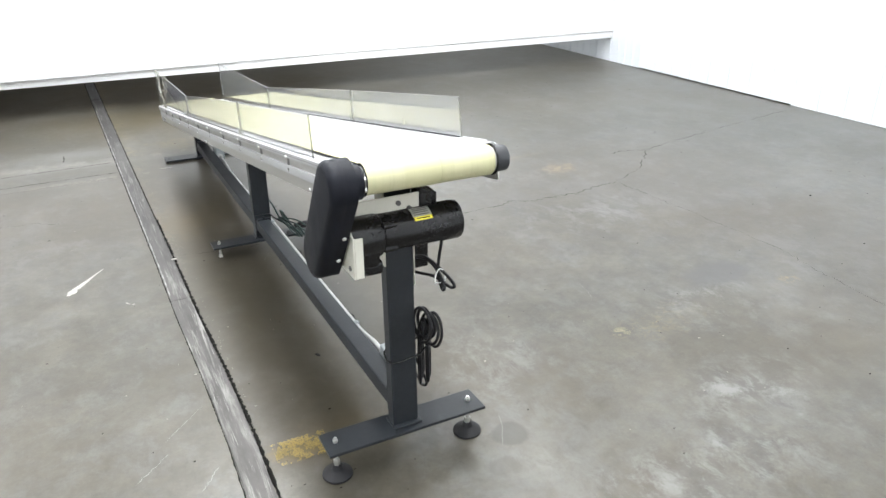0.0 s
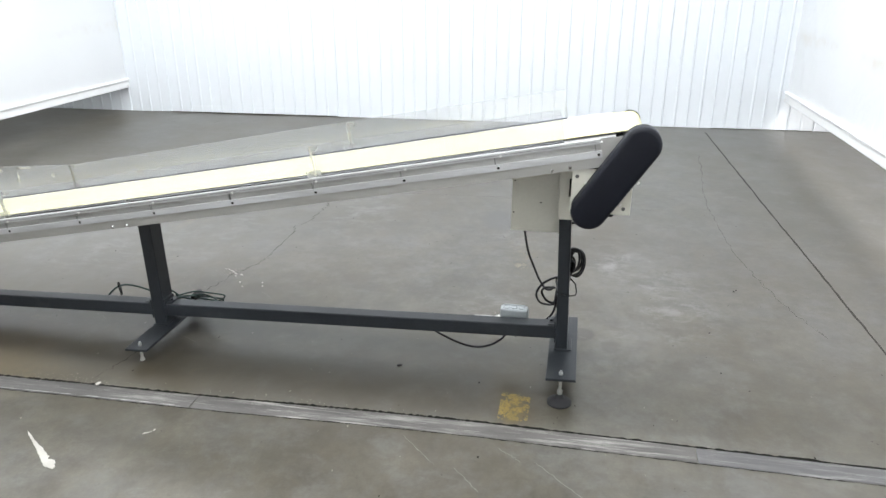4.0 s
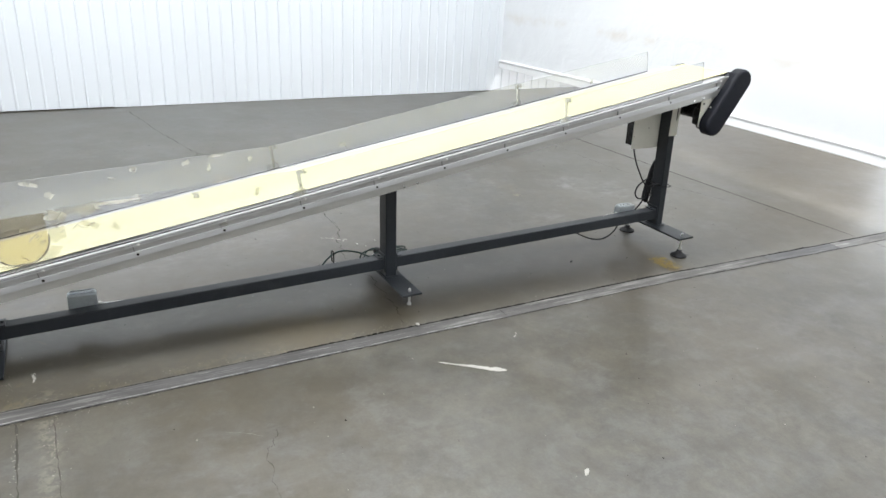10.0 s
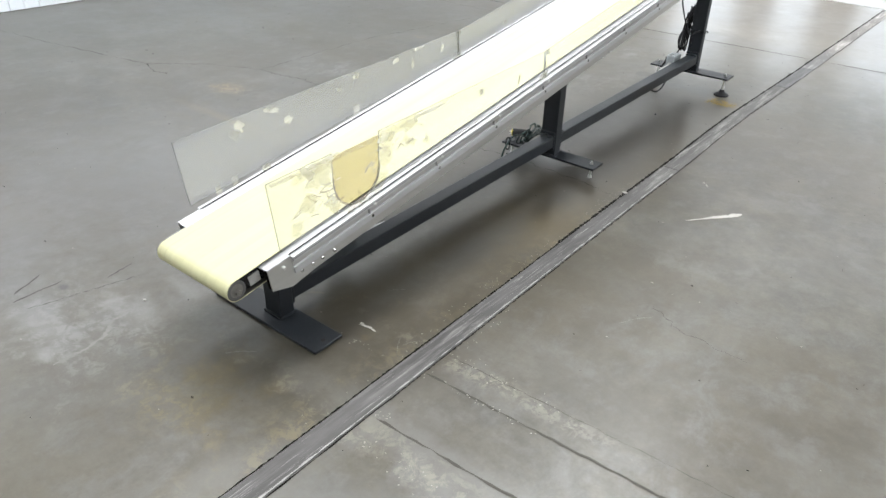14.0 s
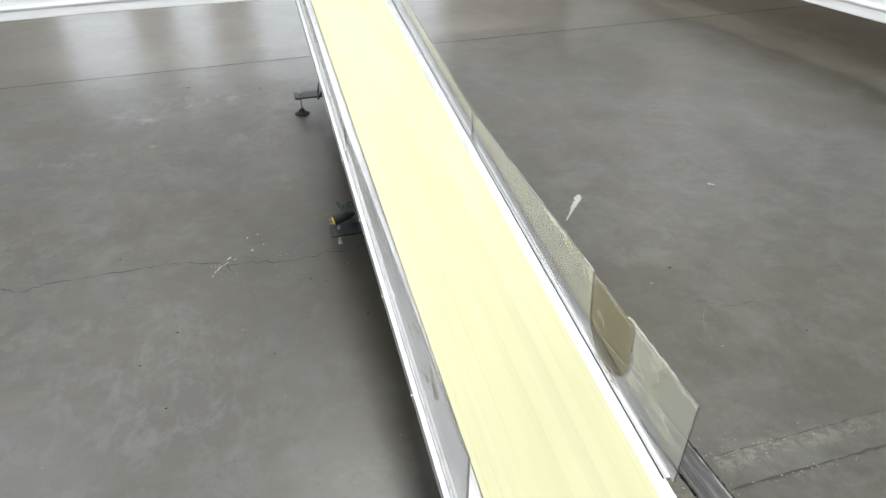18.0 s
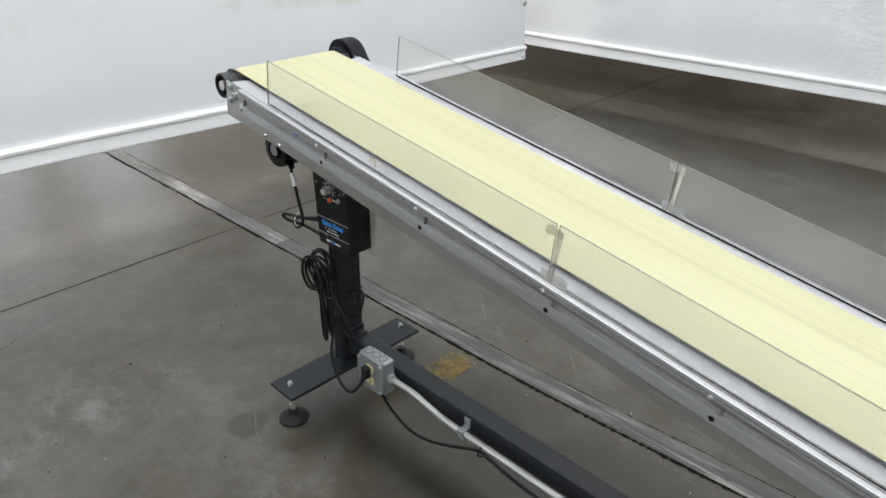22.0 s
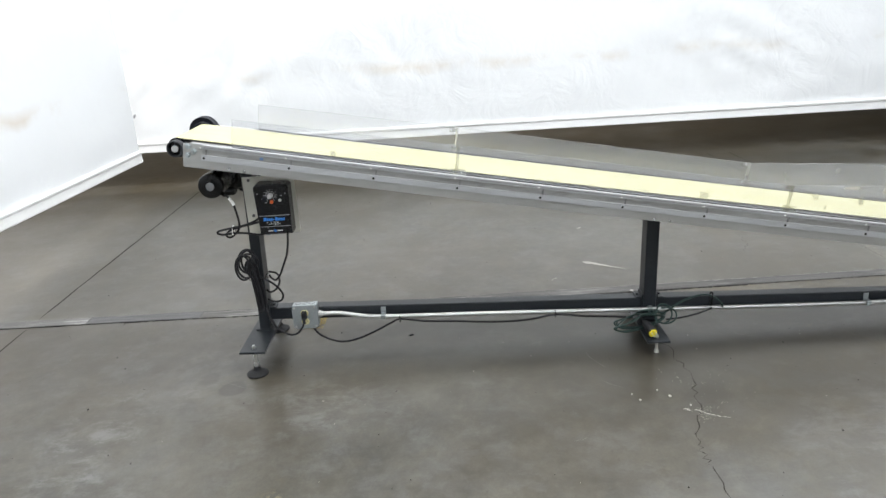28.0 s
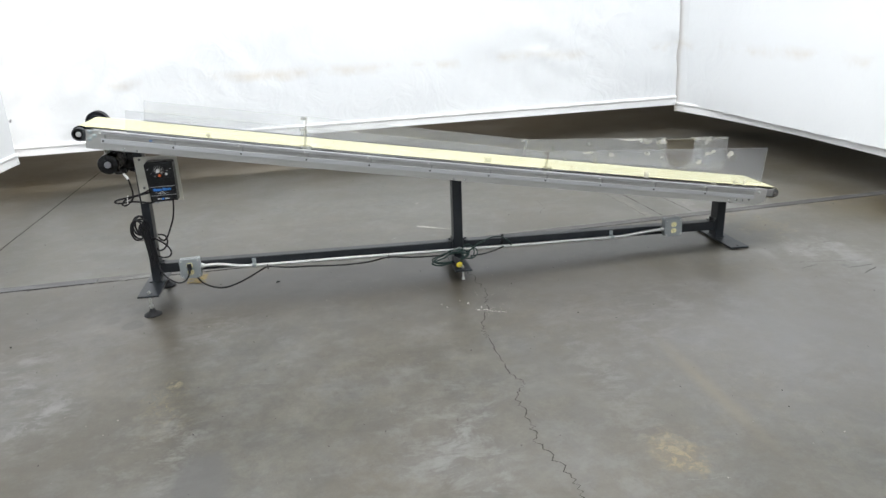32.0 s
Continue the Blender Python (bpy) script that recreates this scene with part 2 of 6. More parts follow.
    base = mix(nt, base, (0.125, 0.120, 0.108), calc(nt, "MULTIPLY", bleach, 0.30))
    dark = (0.050, 0.043, 0.031)
    ochre = (0.135, 0.10, 0.045)
    pale = (0.165, 0.162, 0.155)
    # puddle mark by the head foot, and pale scuffs round it
    tone_patch(0.319, -0.073, 0.115, 0.105, (0.034, 0.031, 0.025), 0.66, 0.06, 0.15)
    tone_patch(0.227, -0.185, 0.11, 0.075, (0.046, 0.041, 0.032), 0.50, 0.10, 0.3)
    tone_patch(0.420, -0.202, 0.075, 0.055, (0.044, 0.040, 0.033), 0.55, 0.25, 0.8)
    tone_patch(0.335, -0.215, 0.16, 0.11, pale, 0.40, 0.4, 0.9, scuffy)
    tone_patch(0.706, -0.481, 0.55, 0.22, (0.19, 0.188, 0.182), 0.62, 0.4, 1.0, scuffy)
    tone_patch(1.137, -0.241, 0.36, 0.20, (0.19, 0.188, 0.182), 0.55, 0.4, 1.0, scuffy)
    tone_patch(1.459, 0.262, 0.42, 0.20, (0.18, 0.177, 0.17), 0.50, 0.4, 1.0, scuffy)
    tone_patch(0.415, 0.302, 0.34, 0.26, (0.17, 0.166, 0.158), 0.45, 0.4, 1.0, scuffy)
    tone_patch(1.933, 0.247, 0.09, 0.055, (0.20, 0.155, 0.062), 0.60, 0.3, 1.0, ragged)
    tone_patch(1.188, 0.215, 0.07, 0.05, (0.20, 0.155, 0.062), 0.50, 0.3, 1.0, ragged)
    tone_patch(1.011, 0.236, 0.05, 0.04, (0.22, 0.20, 0.13), 0.60, 0.3, 1.0, ragged)
    tone_patch(1.945, 1.940, 0.20, 0.10, (0.22, 0.170, 0.085), 0.60, 0.3, 1.2, ragged)
    tone_patch(1.540, 2.245, 0.62, 0.055, (0.115, 0.094, 0.056), 0.60, 0.4, 0.7)
    tone_patch(1.45, 1.905, 0.70, 0.16, (0.15, 0.147, 0.138), 0.45, 0.4, 1.0, scuffy)
    tone_patch(1.70, 1.28, 0.65, 0.32, (0.15, 0.148, 0.142), 0.50, 0.4, 1.0, scuffy)
    tone_patch(0.676, 2.346, 0.22, 0.40, (0.040, 0.035, 0.024), 0.50, 0.4, 0.9)
    tone_patch(0.531, 2.841, 0.20, 0.36, (0.044, 0.037, 0.023), 0.55, 0.4, 0.9)
    tone_patch(0.85, 2.35, 0.55, 0.70, (0.165, 0.163, 0.158), 0.45, 0.4, 1.0, scuffy)
    tone_patch(0.62, 3.50, 0.07, 0.06, dark, 0.8, 0.12, 0.2)
    tone_patch(0.52, 3.31, 0.03, 0.06, dark, 0.7, 0.12, 0.2)
    tone_patch(1.70, 0.44, 0.36, 0.17, (0.052, 0.050, 0.048), 0.7, 0.12, 0.35)
    tone_patch(1.96, 1.93, 0.22, 0.12, ochre, 0.28, 0.30, 2.2)
    tone_patch(-0.28, 1.75, 0.30, 1.4, (0.045, 0.037, 0.024), 0.72, 0.45, 0.8)        # grime between stand and strip
    tone_patch(-0.20, 3.00, 0.5, 0.8, dark, 0.4, 0.4, 0.5)
    tone_patch(-0.27, 2.1, 0.25, 0.35, ochre, 0.30, 0.4, 1.0)
    tone_patch(-0.10, 2.02, 0.10, 0.05, dark, 0.8, 0.15, 0.5)
    tone_patch(-0.75, 3.32, 0.9, 0.12, pale, 0.30, 0.3, 0.9)
    tone_patch(-1.2, 3.40, 0.9, 0.10, pale, 0.30, 0.3, 1.1)
    tone_patch(0.95, 4.0, 1.3, 0.9, pale, 0.42, 0.45, 0.7)
    tone_patch(-0.3, 4.3, 0.9, 0.5, (0.10, 0.08, 0.045), 0.5, 0.45, 0.8)
    tone_patch(-0.04, 3.44, 0.28, 0.16, dark, 0.55, 0.45, 0.4)
    tone_patch(-0.06, 3.42, 0.09, 0.04, (0.03, 0.026, 0.02), 0.6, 0.3, 0.6)
    tone_patch(-0.15, 0.15, 0.36, 0.16, ochre, 0.25, 0.35, 0.9)
    tone_patch(-0.265, 0.15, 0.13, 0.085, (0.20, 0.145, 0.045), 0.55, 0.2, 0.7)
    tone_patch(0.455, 3.477, 0.09, 0.07, pale, 0.75, 0.3, 1.2)
    tone_patch(0.334, 3.751, 0.08, 0.06, pale, 0.8, 0.3, 1.2)
    tone_patch(0.49, 3.67, 0.20, 0.10, pale, 0.5, 0.4, 1.2)
    tone_patch(0.33, 3.44, 0.16, 0.08, pale, 0.4, 0.4, 1.2)
    tone_patch(0.34, 3.28, 0.14, 0.05, pale, 0.45, 0.4, 1.2)
    tone_patch(-0.75, 3.58, 0.35, 0.22, (0.11, 0.108, 0.104), 0.6, 0.4, 1.0)
    tone_patch(-0.40, 3.75, 0.10, 0.30, (0.11, 0.105, 0.095), 0.5, 0.4, 1.2)
    tone_patch(-0.09, 3.52, 0.24, 0.15, (0.085, 0.065, 0.025), 0.45, 0.45, 2.4)
    tone_patch(-0.08, 3.60, 0.26, 0.16, (0.135, 0.106, 0.048), 0.42, 0.45, 1.5, ragged)
    # ragged pale crust that also paints in the floor's glossy sheen
    tone_patch(0.42, 3.62, 0.42, 0.30, (0.19, 0.187, 0.18), 0.42, 0.45, 1.5, ragged)
    tone_patch(-0.95, 3.37, 0.95, 0.08, (0.20, 0.187, 0.15), 0.50, 0.40, 1.2, ragged)
    tone_patch(-0.70, 3.00, 0.55, 0.05, (0.22, 0.205, 0.165), 0.45, 0.40, 1.2, ragged)
    tone_patch(1.20, 0.23, 0.30, 0.12, (0.15, 0.118, 0.055), 0.40, 0.45, 1.8, ragged)
    tone_patch(0.632, 3.534, 0.035, 0.026, (0.022, 0.021, 0.02), 0.75, 0.2, 0.3)
    # next six: the conveyor's soft shadow and brown stains below it, painted in
    tone_patch(0.25, 0.75, 0.30, 0.75, (0.043, 0.036, 0.022), 0.55, 0.45, 0.7)
    tone_patch(0.35, 2.35, 0.30, 0.70, (0.043, 0.037, 0.024), 0.5, 0.45, 0.7)
    tone_patch(-0.17, 1.05, 0.34, 2.3, (0.034, 0.028, 0.018), 0.62, 0.45, 0.5)
    tone_patch(0.48, 1.55, 0.42, 1.0, (0.036, 0.031, 0.022), 0.55, 0.5, 0.7)
    tone_patch(0.27, 1.62, 0.34, 0.75, (0.030, 0.026, 0.019), 0.75, 0.5, 0.55)
    tone_patch(0.16, 1.20, 0.22, 1.6, (0.034, 0.030, 0.023), 0.55, 0.5, 0.5)
    tone_patch(0.42, 1.95, 0.10, 0.05, dark, 0.6, 0.3, 0.9)
    tone_patch(0.36, 2.05, 0.07, 0.03, dark, 0.6, 0.3, 0.9)
    tone_patch(0.52, 1.30, 0.12, 0.05, dark, 0.45, 0.4, 1.0)
    tone_patch(-0.27, 1.60, 0.10, 0.06, dark, 0.7, 0.3, 0.8)
    tone_patch(-0.24, 1.20, 0.10, 0.03, dark, 0.6, 0.3, 0.8)
    # broad pale patch: milky bloom, with the floor's sheen painted into the colour
    tone_patch(1.15, 2.8, 1.1, 1.3, (0.115, 0.114, 0.112), 0.55, 0.5, 0.8)
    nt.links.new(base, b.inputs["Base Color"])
    # the slab beyond the saw-cut joint is polished smoother
    far = calc(nt, "GREATER_THAN", calc(nt, "SUBTRACT", calc(nt, "MULTIPLY", X, 0.024), Y), 1.262)
    r = ramp(nt, calc(nt, "ADD", calc(nt, "MULTIPLY", big, 0.7), calc(nt, "MULTIPLY", mid, 0.3)), [(0.30, grey(0.285)), (0.70, grey(0.37))])
    worn = ramp(nt, calc(nt, "ADD", calc(nt, "MULTIPLY", bloom, 0.4), calc(nt, "MULTIPLY", mid, 0.6)), [(0.20, grey(0.282)), (0.60, grey(0.37))])
    r = mix(nt, r, worn, far)
    r = mix(nt, r, grey(0.282), calc(nt, "MULTIPLY", calc(nt, "MULTIPLY", wet, lane), 0.6))
    nt.links.new(r, b.inputs["Roughness"])
    b.inputs["Specular IOR Level"].default_value = 0.45
    bump(nt, b, calc(nt, "ADD", calc(nt, "MULTIPLY", big, 6.0), calc(nt, "MULTIPLY", fine, 0.4)), 0.06, 0.002)
    return m


def white_sheet(name, stain=True, tint=(0.735, 0.752, 0.77)):
    m, nt, b = material(name)
    v = coords(nt)
    sep = nt.nodes.new("ShaderNodeSeparateXYZ")
    nt.links.new(v, sep.inputs[0])
    big = noise_tex(nt, v, 0.9, 4)
    col = ramp(nt, big, [(0.3, tuple(c * 0.96 for c in tint)), (0.7, tint)])
    if stain:
        # a rubbed brownish line at bumper height
        zz = calc(nt, "ADD", sep.outputs[2], calc(nt, "MULTIPLY", noise_tex(nt, v, 2.2, 3), 0.18))
        band = ramp(nt, calc(nt, "ABSOLUTE", calc(nt, "SUBTRACT", zz, 0.97)), [(0.0, grey(1)), (0.07, grey(0))])
        patch = ramp(nt, noise_tex(nt, v, 1.1, 5, 0.65), [(0.46, grey(0)), (0.66, grey(1))])
        col = mix(nt, col, (0.50, 0.40, 0.27), calc(nt, "MULTIPLY", calc(nt, "MULTIPLY", band, patch), 0.48))
        grime = ramp(nt, noise_tex(nt, v, 5.0, 7, 0.7), [(0.60, grey(0)), (0.80, grey(1))])
        col = mix(nt, col, (0.55, 0.52, 0.46), calc(nt, "MULTIPLY", grime, 0.10))
    nt.links.new(col, b.inputs["Base Color"])
    b.inputs["Roughness"].default_value = 0.42
    fine = noise_tex(nt, v, 14, 5)
    if stain:
        creased = ramp(nt, noise_tex(nt, coords(nt, "Object", (1, 1, 1), (2.0, 3.0, 1.0)), 0.55, 2), [(0.44, grey(0.05)), (0.60, grey(1))])
        folds = noise_tex(nt, v, 3.2, 6, 0.6, 1.6)
        fine = calc(nt, "ADD", calc(nt, "MULTIPLY", fine, 0.12), calc(nt, "MULTIPLY", folds, creased))
        bump(nt, b, fine, 0.28, 0.045)
        return m
    bump(nt, b, fine, 0.12, 0.004)
    return m


def belt_material():
    m, nt, b = material("cream_conveyor_belt")
    v = coords(nt)
    lines = noise_tex(nt, coords(nt, "Object", (95, 0.30, 0.30)), 1.0, 6, 0.72)
    patches = noise_tex(nt, coords(nt, "Object", (9, 1.2, 1.2)), 1.0, 4)
    weave = noise_tex(nt, v, 420, 2)
    col = ramp(nt, patches, [(0.3, (0.425, 0.410, 0.243)), (0.7, (0.470, 0.456, 0.292))])
    mark = ramp(nt, lines, [(0.54, grey(0)), (0.72, grey(1))])
    col = mix(nt, col, (0.315, 0.292, 0.190), calc(nt, "MULTIPLY", mark, 0.46))
    broad = ramp(nt, noise_tex(nt, coords(nt, "Object", (38, 0.18, 0.18), (4, 1, 7)), 1.0, 4, 0.6), [(0.50, grey(0)), (0.72, grey(1))])
    col = mix(nt, col, (0.35, 0.325, 0.205), calc(nt, "MULTIPLY", broad, 0.36))
    scr = ramp(nt, noise_tex(nt, coords(nt, "Object", (45, 3.0, 3.0), (2, 5, 1)), 1.0, 6, 0.75), [(0.66, grey(0)), (0.74, grey(1))])
    col = mix(nt, col, (0.30, 0.26, 0.16), calc(nt, "MULTIPLY", scr, 0.5))
    nt.links.new(col, b.inputs["Base Color"])
    b.inputs["Roughness"].default_value = 0.55
    b.inputs["Specular IOR Level"].default_value = 0.25
    bump(nt, b, weave, 0.12, 0.001)
    return m


def clear_sheet(name, haze, tint, dirt_amount=0.3, film=(0.56, 0.58, 0.60)):
    m, nt, b = material(name)
    nt.nodes.remove(b)
    out = nt.nodes["Material Output"]
    tr = nt.nodes.new("ShaderNodeBsdfTransparent")
    tr.inputs[0].default_value = (*tint, 1)
    gl = nt.nodes.new("ShaderNodeBsdfGlossy")
    gl.inputs["Roughness"].default_value = 0.018
    df = nt.nodes.new("ShaderNodeBsdfDiffuse")
    df.inputs[0].default_value = (*film, 1)
    lw = nt.nodes.new("ShaderNodeLayerWeight")
    lw.inputs["Blend"].default_value = 0.5
    fr = calc(nt, "ADD", calc(nt, "MULTIPLY", calc(nt, "POWER", lw.outputs["Facing"], 5.0), 0.90), 0.04)
    m1 = nt.nodes.new("ShaderNodeMixShader")
    m2 = nt.nodes.new("ShaderNodeMixShader")
    v = coords(nt)
    d = ramp(nt, noise_tex(nt, v, 6, 3, 0.55), [(0.40, grey(0.0)), (0.75, grey(1.0))])
    hz = calc(nt, "ADD", calc(nt, "MULTIPLY", d, dirt_amount), haze, True)
    nt.links.new(hz, m1.inputs[0])
    nt.links.new(tr.outputs[0], m1.inputs[1])
    nt.links.new(df.outputs[0], m1.inputs[2])
    nt.links.new(fr, m2.inputs[0])
    nt.links.new(m1.outputs[0], m2.inputs[1])
    nt.links.new(gl.outputs[0], m2.inputs[2])
    nt.links.new(m2.outputs[0], out.inputs[0])
    return m


M_FLOOR = concrete()
M_TARP = white_sheet("white_vinyl_sheet")
M_RAIL = white_sheet("white_trim", False, (0.82, 0.825, 0.83))
M_PANEL = white_sheet("white_ribbed_steel", False, (0.69, 0.725, 0.765))
M_OUTER = surface("dusky_block_wall", (0.20, 0.19, 0.18), 0.9, scale=2)
M_CEIL = surface("white_ceiling_paint", (0.70, 0.70, 0.69), 0.9, scale=2)
def strip_steel(name, lo, hi, scrape, lo2=None, hi2=None):
    """Dark worn steel with pale scrapes drawn out along its length."""
    m, nt, b = material(name)
    long = noise_tex(nt, coords(nt, "Object", (46, 2.4, 1)), 1.0, 7, 0.70, 0.3)
    patchy = noise_tex(nt, coords(nt, "Object", (9, 2.5, 1)), 1.0, 6, 0.65)
    col = ramp(nt, patchy, [(0.3, lo), (0.7, hi)])
    scraped = 1.0
    if lo2:
        # it wears darker towards the tail end
        sep = nt.nodes.new("ShaderNodeSeparateXYZ")
        nt.links.new(coords(nt), sep.inputs[0])
        worn = calc(nt, "ADD", calc(nt, "MULTIPLY", sep.outputs[1], 0.25), calc(nt, "MULTIPLY", patchy, 0.12))
        col = mix(nt, ramp(nt, patchy, [(0.3, lo2), (0.7, hi2)]), col, ramp(nt, worn, [(0.20, grey(0)), (0.60, grey(1))]))
        scraped = ramp(nt, worn, [(0.30, grey(1)), (0.62, grey(0.45))])
    s1 = ramp(nt, long, [(0.50, grey(0)), (0.66, grey(1))])
    s2 = ramp(nt, noise_tex(nt, coords(nt, "Object", (1, 0.9, 1), (0, 3.3, 0)), 1.6, 4), [(0.42, grey(0.15)), (0.62, grey(1))])
    s2 = calc(nt, "MULTIPLY", s2, scraped)
    col = mix(nt, col, scrape, calc(nt, "MULTIPLY", s1, s2))
    thin = ramp(nt, noise_tex(nt, coords(nt, "Object", (150, 5.0, 1), (3.0, 1.0, 0)), 1.0, 5, 0.7, 0.5), [(0.58, grey(0)), (0.68, grey(1))])
    col = mix(nt, col, scrape, calc(nt, "MULTIPLY", thin, 0.55))
    nt.links.new(col, b.inputs["Base Color"])
    b.inputs["Roughness"].default_value = 0.58
    b.inputs["Metallic"].default_value = 0.12
    b.inputs["Specular IOR Level"].default_value = 0.3
    bump(nt, b, long, 0.3, 0.002)
    return m


M_STRIP = strip_steel("worn_steel_strip", (0.085, 0.082, 0.080), (0.160, 0.156, 0.152), (0.50, 0.49, 0.47))
M_STRIP_MID = strip_steel("grey_steel_strip", (0.036, 0.034, 0.033), (0.082, 0.079, 0.077), (0.34, 0.33, 0.315), (0.044, 0.042, 0.040), (0.105, 0.100, 0.095))
M_STRIP_DARK = strip_steel("dark_steel_strip", (0.05, 0.049, 0.05), (0.10, 0.098, 0.10), (0.22, 0.215, 0.21))
M_STRIP_EDGE = surface("scraped_strip_edge", (0.25, 0.245, 0.24), 0.4, 0.4, 0.35, 30, 0.2, stretch=(1, 0.12, 1), dirt=(0.10, 0.095, 0.09))
M_CRACK = surface("crack_shadow_dirt", (0.027, 0.024, 0.020), 0.95, scale=40)
# near-black for dirt specks and for painted shade in gaps, holes, channel ends
M_GAP = surface("deep_gap_dirt", (0.007, 0.0065, 0.006), 0.95, scale=40, spec=0.1)
M_RAILTOP = surface("bright_mill_aluminium", (0.45, 0.452, 0.458), 0.42, 0.60, 0.14, 14, 0.12, stretch=(1, 0.10, 1), dirt=(0.27, 0.265, 0.26))
M_BELT = belt_material()
M_BELT_DARK = surface("dark_belt_underside", (0.035, 0.033, 0.03), 0.7, scale=30)
M_ALU = surface("brushed_aluminium", (0.54, 0.545, 0.555), 0.38, 0.6, 0.14, 10, 0.15, stretch=(1, 0.06, 1), dirt=(0.30, 0.29, 0.28))
M_FLANGE = surface("smudged_aluminium", (0.48, 0.48, 0.49), 0.33, 0.56, 0.22, 14, 0.10, stretch=(1, 0.35, 1), dirt=(0.24, 0.235, 0.22))
M_ALU_MATT = surface("dull_aluminium_side", (0.47, 0.465, 0.445), 0.34, 0.72, 0.14, 8, 0.08, stretch=(1, 0.2, 1))
M_RECESS = surface("dull_recess_metal", (0.40, 0.395, 0.38), 0.40, 0.6, 0.25, 22, 0.10, stretch=(1, 0.2, 1), dirt=(0.16, 0.155, 0.15))
M_HOUSING = surface("grey_cast_housing", (0.026, 0.028, 0.032), 0.46, 0.0, 0.16, 30, 0.1, spec=0.4)
M_SLOT = surface("slot_shadow_rubber", (0.09, 0.088, 0.085), 0.6, scale=30)
M_SPACER = surface("tarnished_spacer", (0.24, 0.235, 0.23), 0.45, 0.5, scale=30)
M_WORN = surface("oily_roller_steel", (0.20, 0.19, 0.175), 0.42, 0.7, 0.3, 60, 0.2, dirt=(0.06, 0.05, 0.04))
M_CHROME = surface("bright_bolt_steel", (0.70, 0.70, 0.70), 0.18, 1.0, 0.06, 40, 0.0)
M_ZINC = surface("blue_zinc_bolt", (0.42, 0.46, 0.465), 0.42, 0.75, 0.22, 60, 0.1)
M_STEEL = surface("zinc_plated_steel", (0.62, 0.62, 0.60), 0.33, 0.85, 0.12, 40)
M_DARKGREY = surface("charcoal_machine_paint", (0.018, 0.021, 0.025), 0.36, 0.0, 0.18, 14, 0.10, spec=0.30, dirt=(0.040, 0.042, 0.045))
M_BLACK_PL = surface("black_moulded_plastic", (0.006, 0.007, 0.011), 0.48, 0.0, 0.2, 60, 0.3, spec=0.16)
M_BLACK = surface("black_enamel", (0.007, 0.007, 0.008), 0.25, 0.0, 0.2, 25, 0.05, spec=0.35)
M_RUBBER = surface("black_rubber", (0.013, 0.013, 0.015), 0.58, 0.0, 0.25, 40, 0.2, spec=0.3)
M_GREEN = surface("dark_green_cord", (0.010, 0.031, 0.026), 0.5, 0.0, 0.2, 40)
M_CREAM = surface("cream_bracket_paint", (0.56, 0.545, 0.475), 0.45, 0.0, 0.07, 14, 0.05)
M_GALV = surface("galvanised_box", (0.36, 0.39, 0.40), 0.42, 0.6, 0.22, 22, 0.15)
M_EMT = surface("conduit_steel", (0.62, 0.62, 0.61), 0.35, 0.85, 0.12, 20, 0.0, stretch=(1, 0.3, 1))
M_OUTLET = surface("ivory_outlet", (0.72, 0.66, 0.36), 0.4, scale=30)
M_YELLOW = surface("yellow_plug_plastic", (0.80, 0.66, 0.04), 0.4, scale=40)
M_LABEL_Y = surface("yellow_label", (0.78, 0.68, 0.05), 0.4, scale=60)
M_LABEL_S = surface("silver_label", (0.36, 0.36, 0.33), 0.35, 0.3, scale=60)
M_WHITE = surface("white_marking", (0.75, 0.75, 0.74), 0.5, scale=60)
M_BLUE_TAPE = surface("faded_blue_tape", (0.16, 0.27, 0.48), 0.5, scale=60)
M_BLUE = surface("blue_marking", (0.03, 0.20, 0.62), 0.45, scale=60)
M_GREYBAR = surface("grey_marking", (0.30, 0.30, 0.31), 0.4, scale=60)
M_ORANGE = surface("orange_indicator", (0.75, 0.13, 0.03), 0.3, scale=60)
M_PAINT_Y = surface("worn_yellow_floor_paint", (0.235, 0.170, 0.045), 0.55, 0.0, 0.3, 30, 0.2)
M_PAINT_W = surface("white_floor_scrape", (0.31, 0.30, 0.275), 0.7, 0.0, 0.15, 60, 0.2)
M_PELLET = surface("white_crumb", (0.40, 0.39, 0.36), 0.6, 0.0, 0.10, 60, 0.1)
M_SCRATCH = surface("pale_scratch", (0.15, 0.146, 0.135), 0.7, 0.0, 0.2, 60, 0.2)
M_JOINT_FAINT = surface("filled_joint_dirt", (0.046, 0.042, 0.035), 0.9, 0.0, 0.2, 60, 0.2)
M_JOINT = surface("joint_dirt", (0.028, 0.025, 0.021), 0.9, 0.0, 0.2, 60, 0.2)
M_SCUFF = surface("soft_rubber_scuff", (0.055, 0.052, 0.047), 0.8, 0.0, 0.2, 60, 0.2)
M_CHIP = surface("pale_concrete_chip", (0.23, 0.22, 0.195), 0.8, 0.0, 0.2, 60, 0.3)
M_CLEAR = clear_sheet("clear_acrylic", 0.09, (0.970, 0.970, 0.970), 0.045, (0.71, 0.735, 0.80))
M_EDGE = clear_sheet("acrylic_cut_edge", 0.22, (0.36, 0.37, 0.34), 0.15, (0.36, 0.36, 0.33))
M_TAPE = clear_sheet("clear_tape", 0.14, (0.90, 0.89, 0.82), 0.45)
M_AMBER = clear_sheet("amber_film", 0.012, (0.80, 0.76, 0.67), 0.04)
M_TAPE_DARK = clear_sheet("dirty_tape_edge", 0.12, (0.72, 0.67, 0.57), 0.4)
M_TAPE_PALE = clear_sheet("torn_pale_tape", 0.22, (0.96, 0.95, 0.88), 0.45, (0.80, 0.79, 0.72))
